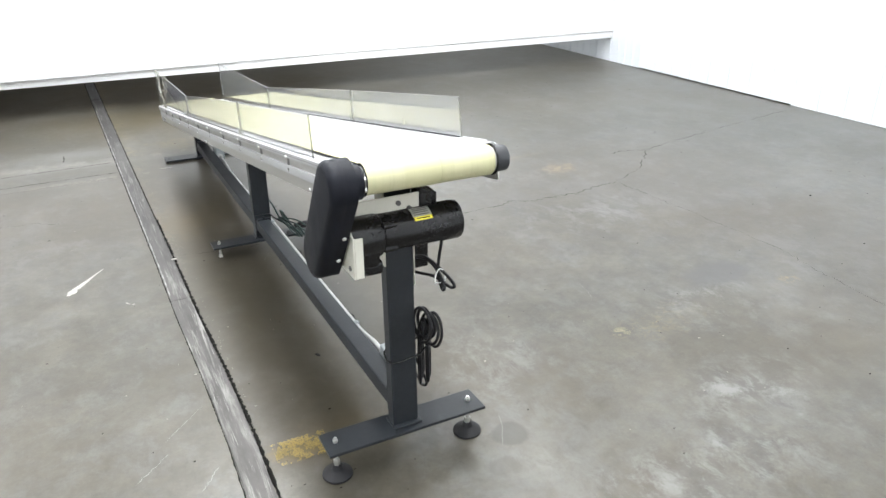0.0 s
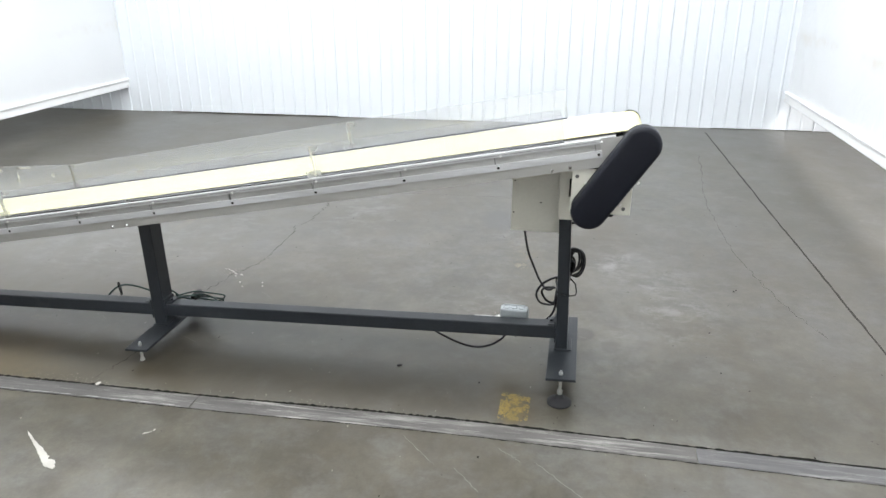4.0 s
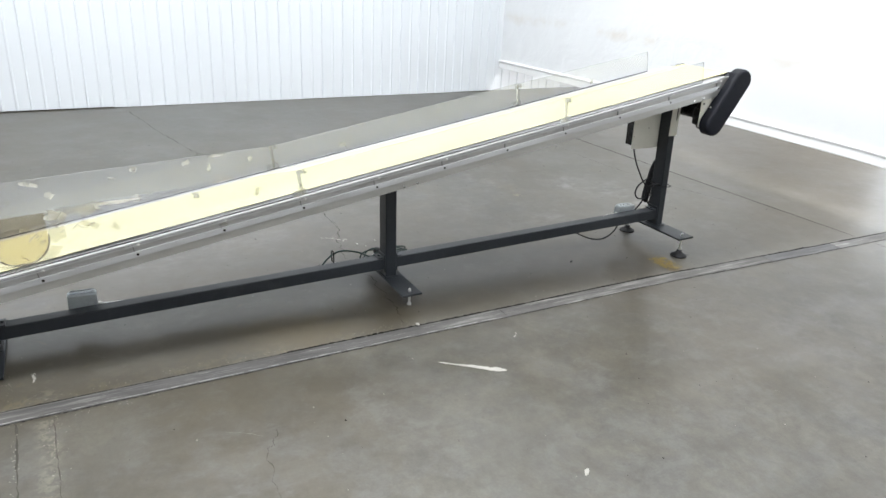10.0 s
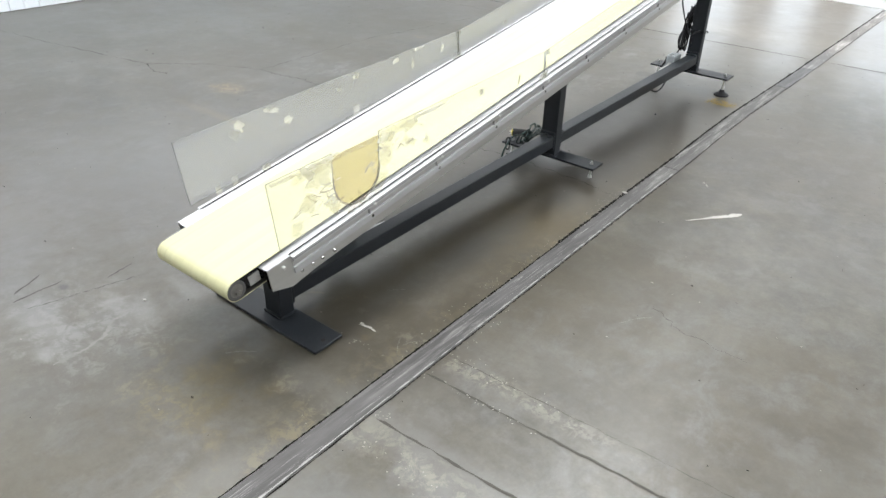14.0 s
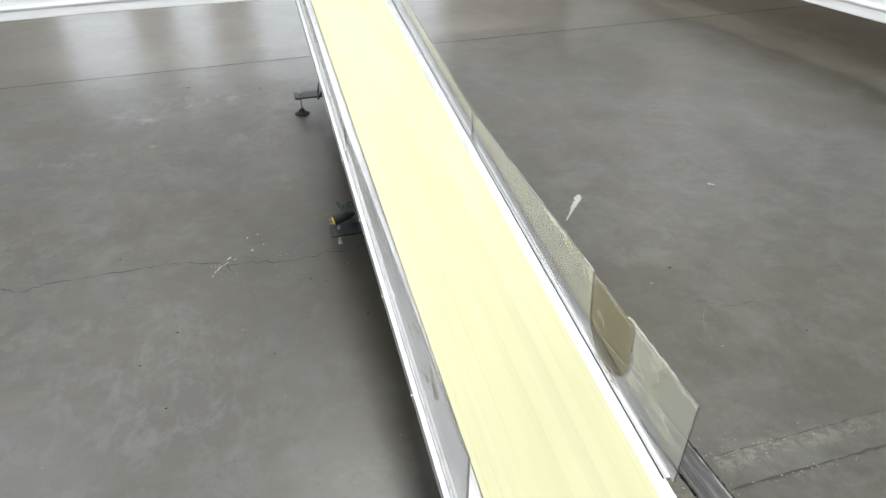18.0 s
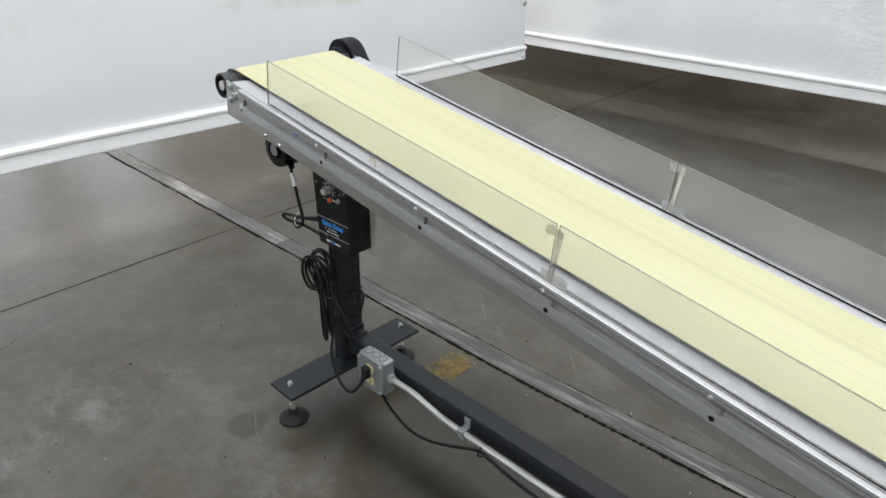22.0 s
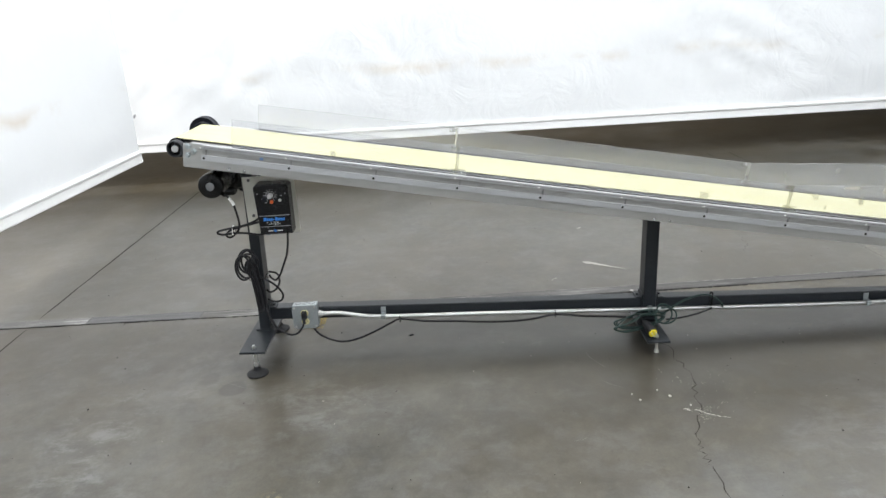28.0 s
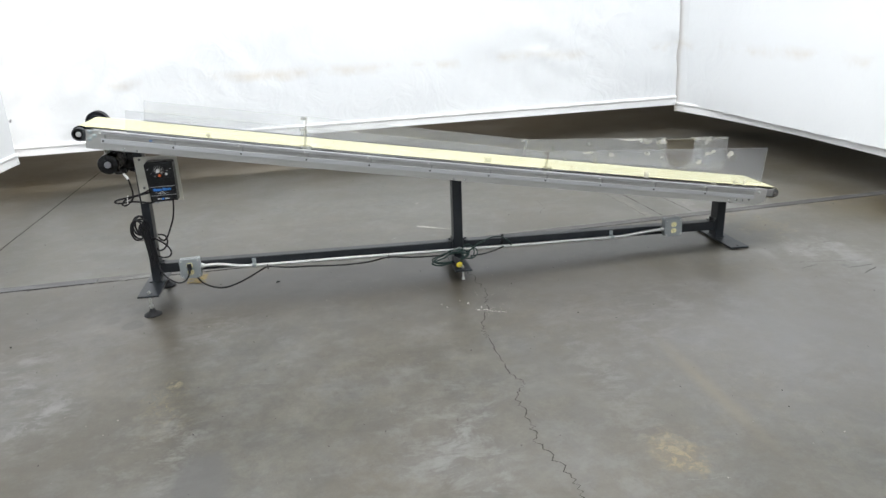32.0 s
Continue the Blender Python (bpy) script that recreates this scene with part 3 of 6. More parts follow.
M_TAPE_OLD = clear_sheet("yellowed_tape", 0.03, (0.980, 0.968, 0.925), 0.12)


# ---------------------------------------------------------------- mesh helpers
def part(name, bm, mat, parent=None, label="", smooth=None):
    """Link a bmesh as one mesh object under a thing or a part."""
    me = bpy.data.meshes.new(name)
    if smooth is not None:
        lim = radians(smooth)
        for f in bm.faces:
            f.smooth = True
        for e in bm.edges:
            if len(e.link_faces) == 2 and e.calc_face_angle(0.0) > lim:
                e.smooth = False
    bm.to_mesh(me)
    bm.free()
    for mm in (mat if isinstance(mat, (list, tuple)) else [mat]):
        me.materials.append(mm)
    ob = new(name, me)
    if parent is not None:
        ob.parent = parent
    if label:
        ob["label"] = label
    return ob


def thing(name, label, category, at=(0, 0, 0), group="", kind=""):
    ob = new(name)
    ob.empty_display_size = 0.1
    tagged(ob, label, category, group, kind)
    return ob


def box(x0, x1, y0, y1, z0, z1, bevel=0.0, m=None, seg=2):
    bm = bmesh.new()
    bmesh.ops.create_cube(bm, size=1.0, matrix=Matrix.Translation(((x0 + x1) / 2, (y0 + y1) / 2, (z0 + z1) / 2)) @ Matrix.Diagonal((x1 - x0, y1 - y0, z1 - z0, 1)))
    if bevel:
        bmesh.ops.bevel(bm, geom=bm.edges[:], offset=bevel, segments=seg, profile=0.5, affect="EDGES")
    if m is not None:
        bm.transform(m)
    return bm


def merge(*bms):
    out = bms[0]
    for other in bms[1:]:
        me = bpy.data.meshes.new("tmp")
        other.to_mesh(me)
        other.free()
        out.from_mesh(me)
        bpy.data.meshes.remove(me)
    return out


def cyl(p0, p1, r0, r1=None, seg=24, bevel=0.0):
    p0, p1 = Vector(p0), Vector(p1)
    r1 = r0 if r1 is None else r1
    d = p1 - p0
    bm = bmesh.new()
    rot = d.to_track_quat("Z", "Y").to_matrix().to_4x4()
    bmesh.ops.create_cone(bm, cap_ends=True, segments=seg, radius1=r0, radius2=r1, depth=d.length, matrix=Matrix.Translation((p0 + p1) / 2) @ rot)
    if bevel:
        rim = [e for e in bm.edges if any(len(f.verts) > 4 for f in e.link_faces)]
        bmesh.ops.bevel(bm, geom=rim, offset=bevel, segments=2, profile=0.5, affect="EDGES")
    return bm


def lathe(profile, p0, axis, seg=28):
    """Turn (radius, height) pairs round an axis from p0."""
    bm = bmesh.new()
    rot = Vector(axis).to_track_quat("Z", "Y").to_matrix()
    rings = []
    for r, h in profile:
        rings.append([bm.verts.new(Vector(p0) + rot @ Vector((r * math.cos(2 * math.pi * i / seg), r * math.sin(2 * math.pi * i / seg), h))) for i in range(seg)])
    for a, b in zip(rings, rings[1:]):
        for i in range(seg):
            bm.faces.new((a[i], a[(i + 1) % seg], b[(i + 1) % seg], b[i]))
    bm.faces.new(list(reversed(rings[0])))
    bm.faces.new(rings[-1])
    bmesh.ops.recalc_face_normals(bm, faces=bm.faces[:])
    return bm


def prism(poly, axis, lo, hi, bevel=0.0, m=None, seg=2, caps_only=True):
    """Extrude a polygon of (a, b) along axis; for x: (y, z), y: (x, z), z: (x, y)."""
    bm = bmesh.new()

    def put(a, b, c):
        return {"x": (c, a, b), "y": (a, c, b), "z": (a, b, c)}[axis]

    v0 = [bm.verts.new(put(a, b, lo)) for a, b in poly]
    v1 = [bm.verts.new(put(a, b, hi)) for a, b in poly]
    f0 = bm.faces.new(v0)
    f1 = bm.faces.new(list(reversed(v1)))
    n = len(poly)
    for i in range(n):
        bm.faces.new((v0[i], v1[i], v1[(i + 1) % n], v0[(i + 1) % n]))
    bmesh.ops.recalc_face_normals(bm, faces=bm.faces[:])
    if bevel:
        bmesh.ops.bevel(bm, geom=list(set(f0.edges[:] + f1.edges[:])), offset=bevel, segments=seg, profile=0.5, affect="EDGES")
    if m is not None:
        bm.transform(m)
    return bm


def stadium(c0, c1, r, seg=14):
    """Outline round two centres (a, b) with radius r."""
    a = math.atan2(c1[1] - c0[1], c1[0] - c0[0])
    pts = []
    for i in range(seg + 1):
        t = a + math.pi / 2 + math.pi * i / seg
        pts.append((c0[0] + r * math.cos(t), c0[1] + r * math.sin(t)))
    for i in range(seg + 1):
        t = a - math.pi / 2 + math.pi * i / seg
        pts.append((c1[0] + r * math.cos(t), c1[1] + r * math.sin(t)))
    return pts


def spline(pts, step=6):
    """Catmull-Rom through points."""
    P = [Vector(p) for p in pts]
    P = [P[0] * 2 - P[1]] + P + [P[-1] * 2 - P[-2]]
    out = []
    for i in range(1, len(P) - 2):
        for k in range(step):
            t = k / step
            a, b, c, d = P[i - 1], P[i], P[i + 1], P[i + 2]
            out.append(0.5 * ((2 * b) + (c - a) * t + (2 * a - 5 * b + 4 * c - d) * t * t + (3 * b - a - 3 * c + d) * t ** 3))
    out.append(P[-2])
    return out


def tube(pts, r, seg=8, step=6, smooth=True):
    P = spline(pts, step) if smooth else [Vector(p) for p in pts]
    bm = bmesh.new()
    rings, up = [], Vector((0.3, 0.2, 0.93)).normalized()
    for i, p in enumerate(P):
        d = (P[min(i + 1, len(P) - 1)] - P[max(i - 1, 0)]).normalized()
        side = d.cross(up)
        if side.length < 1e-4:
            side = d.cross(Vector((1, 0, 0)))
        side.normalize()
        up = side.cross(d).normalized()
        rings.append([bm.verts.new(p + r * (math.cos(2 * math.pi * k / seg) * side + math.sin(2 * math.pi * k / seg) * up)) for k in range(seg)])
    for a, b in zip(rings, rings[1:]):
        for k in range(seg):
            bm.faces.new((a[k], a[(k + 1) % seg], b[(k + 1) % seg], b[k]))
    bm.faces.new(list(reversed(rings[0])))
    bm.faces.new(rings[-1])
    bmesh.ops.recalc_face_normals(bm, faces=bm.faces[:])
    return bm


def blob(cx, cy, z, rx, ry, rot=0.0, n=9, thick=0.002, jag=0.35, rnd=random):
    """A thin irregular flake lying flat."""
    poly = []
    for i in range(n):
        t = 2 * math.pi * i / n
        k = 1 + jag * (rnd.random() - 0.5) * 2
        a, b = rx * k * math.cos(t), ry * k * math.sin(t)
        poly.append((cx + a * math.cos(rot) - b * math.sin(rot), cy + a * math.sin(rot) + b * math.cos(rot)))
    return prism(poly, "z", z, z + thick)


def ribbon(pts, width, z=0.0008, thick=0.0004, jag=0.5, sub=5, wander=0.012, rnd=random):
    """A crack: a thin uneven ribbon along floor points."""
    P = []
    for (x0, y0), (x1, y1) in zip(pts, pts[1:]):
        for k in range(sub):
            t = k / sub
            off = wander * (rnd.random() - 0.5) * 2 if k else 0
            l = math.hypot(x1 - x0, y1 - y0) or 1
            P.append((x0 + (x1 - x0) * t - off * (y1 - y0) / l, y0 + (y1 - y0) * t + off * (x1 - x0) / l))
    P.append(pts[-1])
    bm = bmesh.new()
    L, R = [], []
    for i, p in enumerate(P):
        q, o = P[min(i + 1, len(P) - 1)], P[max(i - 1, 0)]
        dx, dy = q[0] - o[0], q[1] - o[1]
        l = math.hypot(dx, dy) or 1
        w = width * 0.5 * (1 + jag * (rnd.random() - 0.5) * 2)
        if i in (0, len(P) - 1):
            w *= 0.2
        L.append(bm.verts.new((p[0] - dy / l * w, p[1] + dx / l * w, z)))
        R.append(bm.verts.new((p[0] + dy / l * w, p[1] - dx / l * w, z)))
    for i in range(len(P) - 1):
        bm.faces.new((L[i], R[i], R[i + 1], L[i + 1]))
    return bm


def lettering(body, size, m, mat, parent, name="lettering", depth=0.0003):
    cu = bpy.data.curves.new(name, "FONT")
    cu.body, cu.size, cu.align_x, cu.align_y, cu.extrude = body, size, "CENTER", "CENTER", depth
    tmp = new("tmp_text", cu)
    dg = bpy.context.evaluated_depsgraph_get()
    me = bpy.data.meshes.new_from_object(tmp.evaluated_get(dg))
    bpy.data.objects.remove(tmp)
    me.transform(m)
    me.materials.clear()
    me.materials.append(mat)
    ob = new(name, me)
    ob.parent = parent
    return ob


# ================================================================ the room
rnd = random.Random(7)


def slab(name, x0, x1, y0, y1, z0, z1, mat, label, category):
    ob = part(name, box(x0, x1, y0, y1, z0, z1), mat)
    return tagged(ob, label, category, kind="structure")


floor = slab("floor", -16, 12, -14, 18, -0.3, 0.0, M_FLOOR, "grey sealed concrete floor with stains, brown haze, painted shade and sheen", "floor")
ceiling = slab("ceiling", -16, 12, -14, 18, 4.8, 5.0, M_CEIL, "plain white warehouse ceiling", "ceiling")
slab("wall_west", -16.2, -16, -14, 18, 0.0, 4.8, M_OUTER, "dim plain outer warehouse wall", "wall")
edges = [-16.0] + [e for d in DOORWAYS for e in d] + [12.0]
for k, (x0, x1) in enumerate(zip(edges, edges[1:])):
    for z0, z1 in (((0.0, 0.3), (2.6, 4.8)) if k % 2 else ((0.0, 4.8),)):
        slab("wall_south", x0, x1, -7.2, -7, z0, z1, M_CEIL, "plain outer warehouse wall with open doorways", "wall")
slab("wall_north", -16, 12, 18, 18.2, 0.0, 4.8, M_OUTER, "dim plain outer warehouse wall", "wall")
slab("wall_outer_east", 12, 12.2, -14, 18, 0.0, 4.8, M_OUTER, "dim plain outer warehouse wall", "wall")


# ---- ribbed steel wall along the east side, one object per sheet
def ribbed_sheet(y0, y1, foot):
    """One wall sheet: shallow ribs every 0.215 m, running up the wall."""
    prof = []
    pitch = 0.2265
    n = round((y1 - y0) / pitch)
    for i in range(n):
        a = y0 + (y1 - y0) * i / n
        p = (y1 - y0) / n
        prof += [(a, 0.0), (a + p * 0.40, 0.0), (a + p * 0.44, -0.006), (a + p * 0.48, -0.006), (a + p * 0.52, 0.0), (a + p * 0.93, 0.0), (a + p * 0.955, -0.011), (a + p * 0.985, -0.011)]
    prof.append((y1, 0.0))
    bm = bmesh.new()
    lo = [bm.verts.new((x, y, foot)) for y, x in prof]
    hi = [bm.verts.new((x, y, 4.8)) for y, x in prof]
    for i in range(len(prof) - 1):
        bm.faces.new((lo[i], lo[i + 1], hi[i + 1], hi[i]))
    bl = [bm.verts.new((0.012 + x, y, foot)) for y, x in prof]
    for i in range(len(prof) - 1):
        bm.faces.new((lo[i + 1], lo[i], bl[i], bl[i + 1]))
    bmesh.ops.recalc_face_normals(bm, faces=bm.faces[:])
    return bm


EAST = Matrix.Translation((4.61, 1.5, 0)) @ Matrix.Rotation(radians(1.64), 4, "Z")
wall_east = part("wall_east", box(0.035, 0.16, -9.2, 11.2, 0.0, 4.8, m=EAST), M_OUTER)
tagged(wall_east, "white ribbed steel panel wall down to the floor", "wall", kind="structure")
y = -9.06
while y < 11:
    sheet = ribbed_sheet(y, y + 0.906, rnd.choice((0.003, 0.004, 0.006, 0.010)))
    sheet.transform(EAST)
    part("wall_panel", sheet, M_PANEL, wall_east)
    y += 0.906


# ---- hanging white sheet partitions with a rigid bottom rail
def partition(name, label, p0, p1, z0, z1, out, crease, seed, top=4.75, bow=(), sway=0.0, tuck=0.0):
    """From p0 to p1 (x, y); the rail's foot at z0 and z1; out: the way its face looks; crease: centres of wrinkled stretches; sway: how far the first end hangs inwards; tuck: how far the sheet reaches past its rail there."""
    p0, p1, out = Vector((*p0, 0)), Vector((*p1, 0)), Vector((*out, 0)).normalized()
    run = (p1 - p0).length
    along = (p1 - p0).normalized()
    nx, nz = max(30, int(run / 0.07)), 58
    marks = [(0.0, z0)] + list(bow) + [(1.0, z1)]

    def rail_z(u):
        for (ua, za), (ub, zb) in zip(marks, marks[1:]):
            if u <= ub:
                return za + (zb - za) * (u - ua) / (ub - ua)
        return z1

    bm = bmesh.new()
    grid = []
    for i in range(nx + 1):
        u = i / nx
        col = []
        foot = rail_z(u) + 0.085
        for k in range(nz + 1):
            w = (k / nz) ** 1.35
            z = foot + (top - foot) * w
            a = u * run
            q = Vector((a * 0.8, z * 0.8, seed))
            d = 0.022 * noise.noise(q) + 0.008 * noise.noise(Vector((a * 2.6, z * 2.2, seed + 5)))
            for c, spread, amp, slant in crease:
                k2 = math.exp(-((a - c) / spread) ** 2) * min(1.0, max(0.0, (z - foot) * 2.5))
                d += amp * k2 * noise.noise(Vector(((a + slant * z) * 9.0, (z - slant * a) * 3.2, seed + 9)))
                d += 0.35 * amp * k2 * noise.noise(Vector(((a + slant * z) * 21.0, (z - slant * a) * 8.0, seed + 3)))
            d *= min(1.0, (z - foot) * 5 + 0.05)
            d += sway * math.exp(-a / 0.9)
            col.append(bm.verts.new(p0 + along * a + out * d + Vector((0, 0, z))))
        grid.append(col)
    for i in range(nx):
        for k in range(nz):
            bm.faces.new((grid[i][k], grid[i + 1][k], grid[i + 1][k + 1], grid[i][k + 1]))
    back = [[bm.verts.new(v.co - out * 0.05) for v in col] for col in (grid[0], grid[-1])]
    for col, bk in zip((grid[0], grid[-1]), back):
        for k in range(nz):
            bm.faces.new((col[k], col[k + 1], bk[k + 1], bk[k]))
    for k in range(nz):
        bm.faces.new((back[0][k], back[0][k + 1], back[1][k + 1], back[1][k]))
    bmesh.ops.recalc_face_normals(bm, faces=bm.faces[:])
    ob = part(name, bm, M_TARP, smooth=50)
    tagged(ob, label, "partition", kind="structure")
    # rail: a flat band with a lip above it
    prof = [(-0.05, 0.0), (0.014, 0.0), (0.017, 0.006), (0.014, 0.062), (0.024, 0.070), (0.026, 0.082), (0.018, 0.094), (-0.05, 0.094)]
    rb = bmesh.new()
    ends = []
    stations = [tuck / run + (1 - tuck / run) * i / 48 for i in range(49)]
    for u in stations:
        ends.append([rb.verts.new(p0 + along * (u * run) + out * (o + sway * math.exp(-u * run / 0.9)) + Vector((0, 0, rail_z(u) + h))) for o, h in prof])
    m = len(prof)
    for ea, eb in zip(ends, ends[1:]):
        for i in range(m):
            rb.faces.new((ea[i], eb[i], eb[(i + 1) % m], ea[(i + 1) % m]))
    rb.faces.new(ends[0])
    rb.faces.new(list(reversed(ends[-1])))
    bmesh.ops.recalc_face_normals(rb, faces=rb.faces[:])
    rail = part("bottom_rail", rb, M_RAIL, ob)
    for a in (tuck + 0.03, run - 0.03):
        for h in (0.02, 0.078):
            c = p0 + along * a + out * (0.016 + sway * math.exp(-a / 0.9)) + Vector((0, 0, rail_z(a / run) + h))
            part("screw", cyl(c, c + out * 0.006, 0.006, seg=10), M_STEEL, rail)
    return ob


south = partition("partition_south", "white vinyl sheet partition with a rubbed brown line and rigid bottom rail",
                  (4.66, -1.84), (-2.874, -1.655), 0.275, 0.305, (0.05, 1), [(0.3, 0.6, 0.02, 0.6), (6.4, 0.9, 0.005, 0.5)], 1.3, bow=((0.25, 0.312), (0.45, 0.334), (0.60, 0.334), (0.78, 0.313)))
partition("partition_west", "white vinyl sheet partition, wrinkled at its ends, hung clear of the floor",
                 (-3.355, -4.2), (-3.355, 4.605), 0.298, 0.278, (1, 0), [(2.5, 1.5, 0.024, -0.7), (8.7, 0.55, 0.032, 0.6), (7.4, 0.8, 0.022, 1.0), (4.6, 0.9, 0.016, 0.5)], 4.1)
partition("partition_north", "white vinyl sheet partition with a rigid white bottom rail",
                  (-3.53, 4.803), (4.525, 4.665), 0.205, 0.245, (-0.05, -1), [(0.9, 0.5, 0.012, 0.8)], 8.6, bow=((0.25, 0.2375),), sway=0.185, tuck=0.13)
# worn spot near the free end of the south partition
part("tear_mark", merge(blob(0, 0, 0, 0.016, 0.013, 0.4, 8, 0.002), blob(0.022, 0.004, 0, 0.009, 0.012, 0.2, 7, 0.002)), M_GREYBAR, south).matrix_world = \
    Matrix.Translation((-2.81, -1.605, 0.680)) @ Matrix.Rotation(radians(-90), 4, "X")

# ---- joints and cracks in the floor
joints = thing("floor_joint", "narrow dark saw-cut joints across the concrete floor", "floor joint", kind="structure")
for pts, w in (([(-6.0, -1.31), (-0.49, -1.27)], 0.010), ([(-0.37, -1.265), (2.1, -1.20), (4.5, -1.15)], 0.010),
               ([(-3.3, 2.99), (-0.52, 3.09)], 0.006), ([(-3.3, 3.17), (-0.54, 3.31)], 0.006), ([(-3.0, 2.90), (-0.52, 2.985)], 0.002)):
    part("joint", ribbon(pts, w, jag=0.25 if w > 0.008 else 0.75, sub=40 if w > 0.008 else 110, wander=0.0025, rnd=rnd), M_JOINT if w > 0.008 else M_JOINT_FAINT, joints)
cracks = thing("floor_crack", "branching hairline cracks in the concrete floor", "floor crack", kind="structure")
CRACKS = [
    ([(-0.36, 1.69), (-0.2, 1.66), (0.1, 1.64), (0.42, 1.665), (0.66, 1.615), (0.84, 1.55), (0.96, 1.555), (1.26, 1.56), (1.38, 1.595), (1.46, 1.54), (1.64, 1.54), (1.76, 1.52), (1.95, 1.575), (2.08, 1.575), (2.43, 1.755), (2.67, 1.99), (3.1, 2.08), (3.7, 2.2), (4.4, 2.3)], 0.0031, 0.014),
    ([(2.08, 1.575), (2.10, 1.33), (2.12, 1.12), (2.16, 0.48), (2.12, 0.27), (2.10, 0.08), (2.05, -0.5)], 0.0017, 0.012),
    ([(2.67, 1.99), (2.5, 2.05), (2.4, 2.02)], 0.004, 0.01),
    ([(-0.86, 2.35), (-0.98, 2.42), (-1.2, 2.44)], 0.0013, 0.01),
    ([(3.6, -0.97), (3.04, -0.92), (2.55, -0.86), (2.22, -0.838), (1.70, -0.848), (1.34, -0.862), (1.05, -0.904), (0.937, -0.926), (0.68, -0.984), (0.45, -1.06)], 0.0017, 0.009),
]
for pts, w, wan in CRACKS:
    part("crack", ribbon(pts, w, jag=0.75, sub=9, wander=wan, rnd=rnd), M_CRACK, cracks)

# ---- steel strip let into the floor, three lengths
strip = thing("floor_strip", "worn steel cover strip let into the concrete floor", "floor strip", kind="structure")
def strip_x(yy):
    """The strip's two edges at a place along it: it wanders slightly."""
    line = ((-4.0, -0.440), (-0.85, -0.430), (0.3, -0.417), (0.65, -0.422), (1.1, -0.437), (1.7, -0.446), (2.7, -0.467), (3.24, -0.478), (6.9, -0.550))
    for (a, xa), (b, xb) in zip(line, line[1:]):
        if yy <= b:
            c = xa + (xb - xa) * (yy - a) / (b - a)
            return c - 0.0385, c + 0.0385
    return -0.59, -0.51


for y0, y1, mm in ((-4.0, -0.992, M_STRIP), (-0.988, -0.432, M_STRIP_DARK), (-0.428, 1.248, M_STRIP_MID), (1.252, 5.2, M_STRIP_MID), (5.204, 6.9, M_STRIP_DARK)):
    bm = bmesh.new()
    rings = []
    cuts = max(2, int((y1 - y0) / 0.12))
    for k in range(cuts + 1):
        yy = y0 + (y1 - y0) * k / cuts
        x0, x1 = strip_x(yy)
        x0, x1 = x0 + rnd.uniform(-0.0012, 0.0012), x1 + rnd.uniform(-0.0012, 0.0012)
        rings.append([bm.verts.new((x, yy, z)) for x, z in ((x0, 0.0003), (x0 + 0.003, 0.0032), (x1 - 0.003, 0.0032), (x1, 0.0003))])
    for a, b in zip(rings, rings[1:]):
        for q in range(4):
            bm.faces.new((a[q], b[q], b[(q + 1) % 4], a[(q + 1) % 4]))
    bm.faces.new(rings[0])
    bm.faces.new(list(reversed(rings[-1])))
    bmesh.ops.recalc_face_normals(bm, faces=bm.faces[:])
    part("steel_strip", bm, mm, strip)
    # the edge is scraped bright
    if y0 > 1.0 and y1 < 5.3:
        part("scraped_edge", ribbon([(strip_x(1.3 + 0.35 * k)[0] + 0.0062, 1.3 + 0.35 * k) for k in range(11)], 0.0036, 0.0034, jag=0.9, sub=16, wander=0.0006, rnd=rnd), M_STRIP_EDGE, strip)
for side, w, off, stops in ((1, 0.0115, 0.0048, (-4.0, -0.85, 0.3, 0.65, 1.1, 1.7, 2.2)), (1, 0.0056, 0.0024, (2.2, 2.7, 3.24, 4.0, 6.9)), (0, 0.0036, -0.0014, (-4.0, -0.85, 0.3, 0.65, 1.1, 1.7, 2.7, 3.24, 6.9))):
    part("gap", ribbon([(strip_x(yy)[side] + off, yy) for yy in stops], w, jag=0.7, sub=70, wander=0.0012, rnd=rnd), M_GAP, strip)

# ---- paint, scrapes and chips on the floor
flecks = []
for i in range(2600):
    x, yy = -0.345 + 0.16 * rnd.random(), 0.10 + 0.10 * rnd.random()
    if noise.noise(Vector((x * 30, yy * 30, 3))) + 0.6 * noise.noise(Vector((x * 90, yy * 90, 1))) > -0.10:
        flecks.append(blob(x, yy, 0.0006 + 0.000002 * i, 0.001 + 0.0026 * rnd.random() ** 2, 0.0008 + 0.0013 * rnd.random(), rnd.random() * 3, 6, 0.0001, 0.4, rnd))
tagged(part("yellow_floor_mark", merge(*flecks), M_PAINT_Y), "worn patch of yellow line paint on concrete", "floor mark", kind="stuff")
wedge = []
for i in range(60):
    t = rnd.random()
    x, yy = -0.71 + (-0.835 + 0.71) * t, 1.685 + (1.515 - 1.685) * t
    s = 0.003 + 0.016 * t ** 1.6
    wedge.append(blob(x + s * (rnd.random() - 0.5), yy + s * (rnd.random() - 0.5), 0.0007 + 0.00002 * i, 0.018, s * 0.6, math.atan2(-0.17, -0.125), 8, 0.0004, 0.35, rnd))
tagged(part("white_scrape", merge(*wedge), M_PAINT_W), "white wedge-shaped paint scrape on the floor", "floor mark")
tagged(part("white_chip", merge(blob(-0.635, 1.315, 0.0007, 0.015, 0.0034, -0.9, 11, 0.0006, 0.5, rnd), blob(-0.615, 1.298, 0.0007, 0.006, 0.003, 0, 8, 0.0005, 0.4, rnd)), M_PAINT_W), "small white paint flake on concrete", "floor chip", "floor flakes")
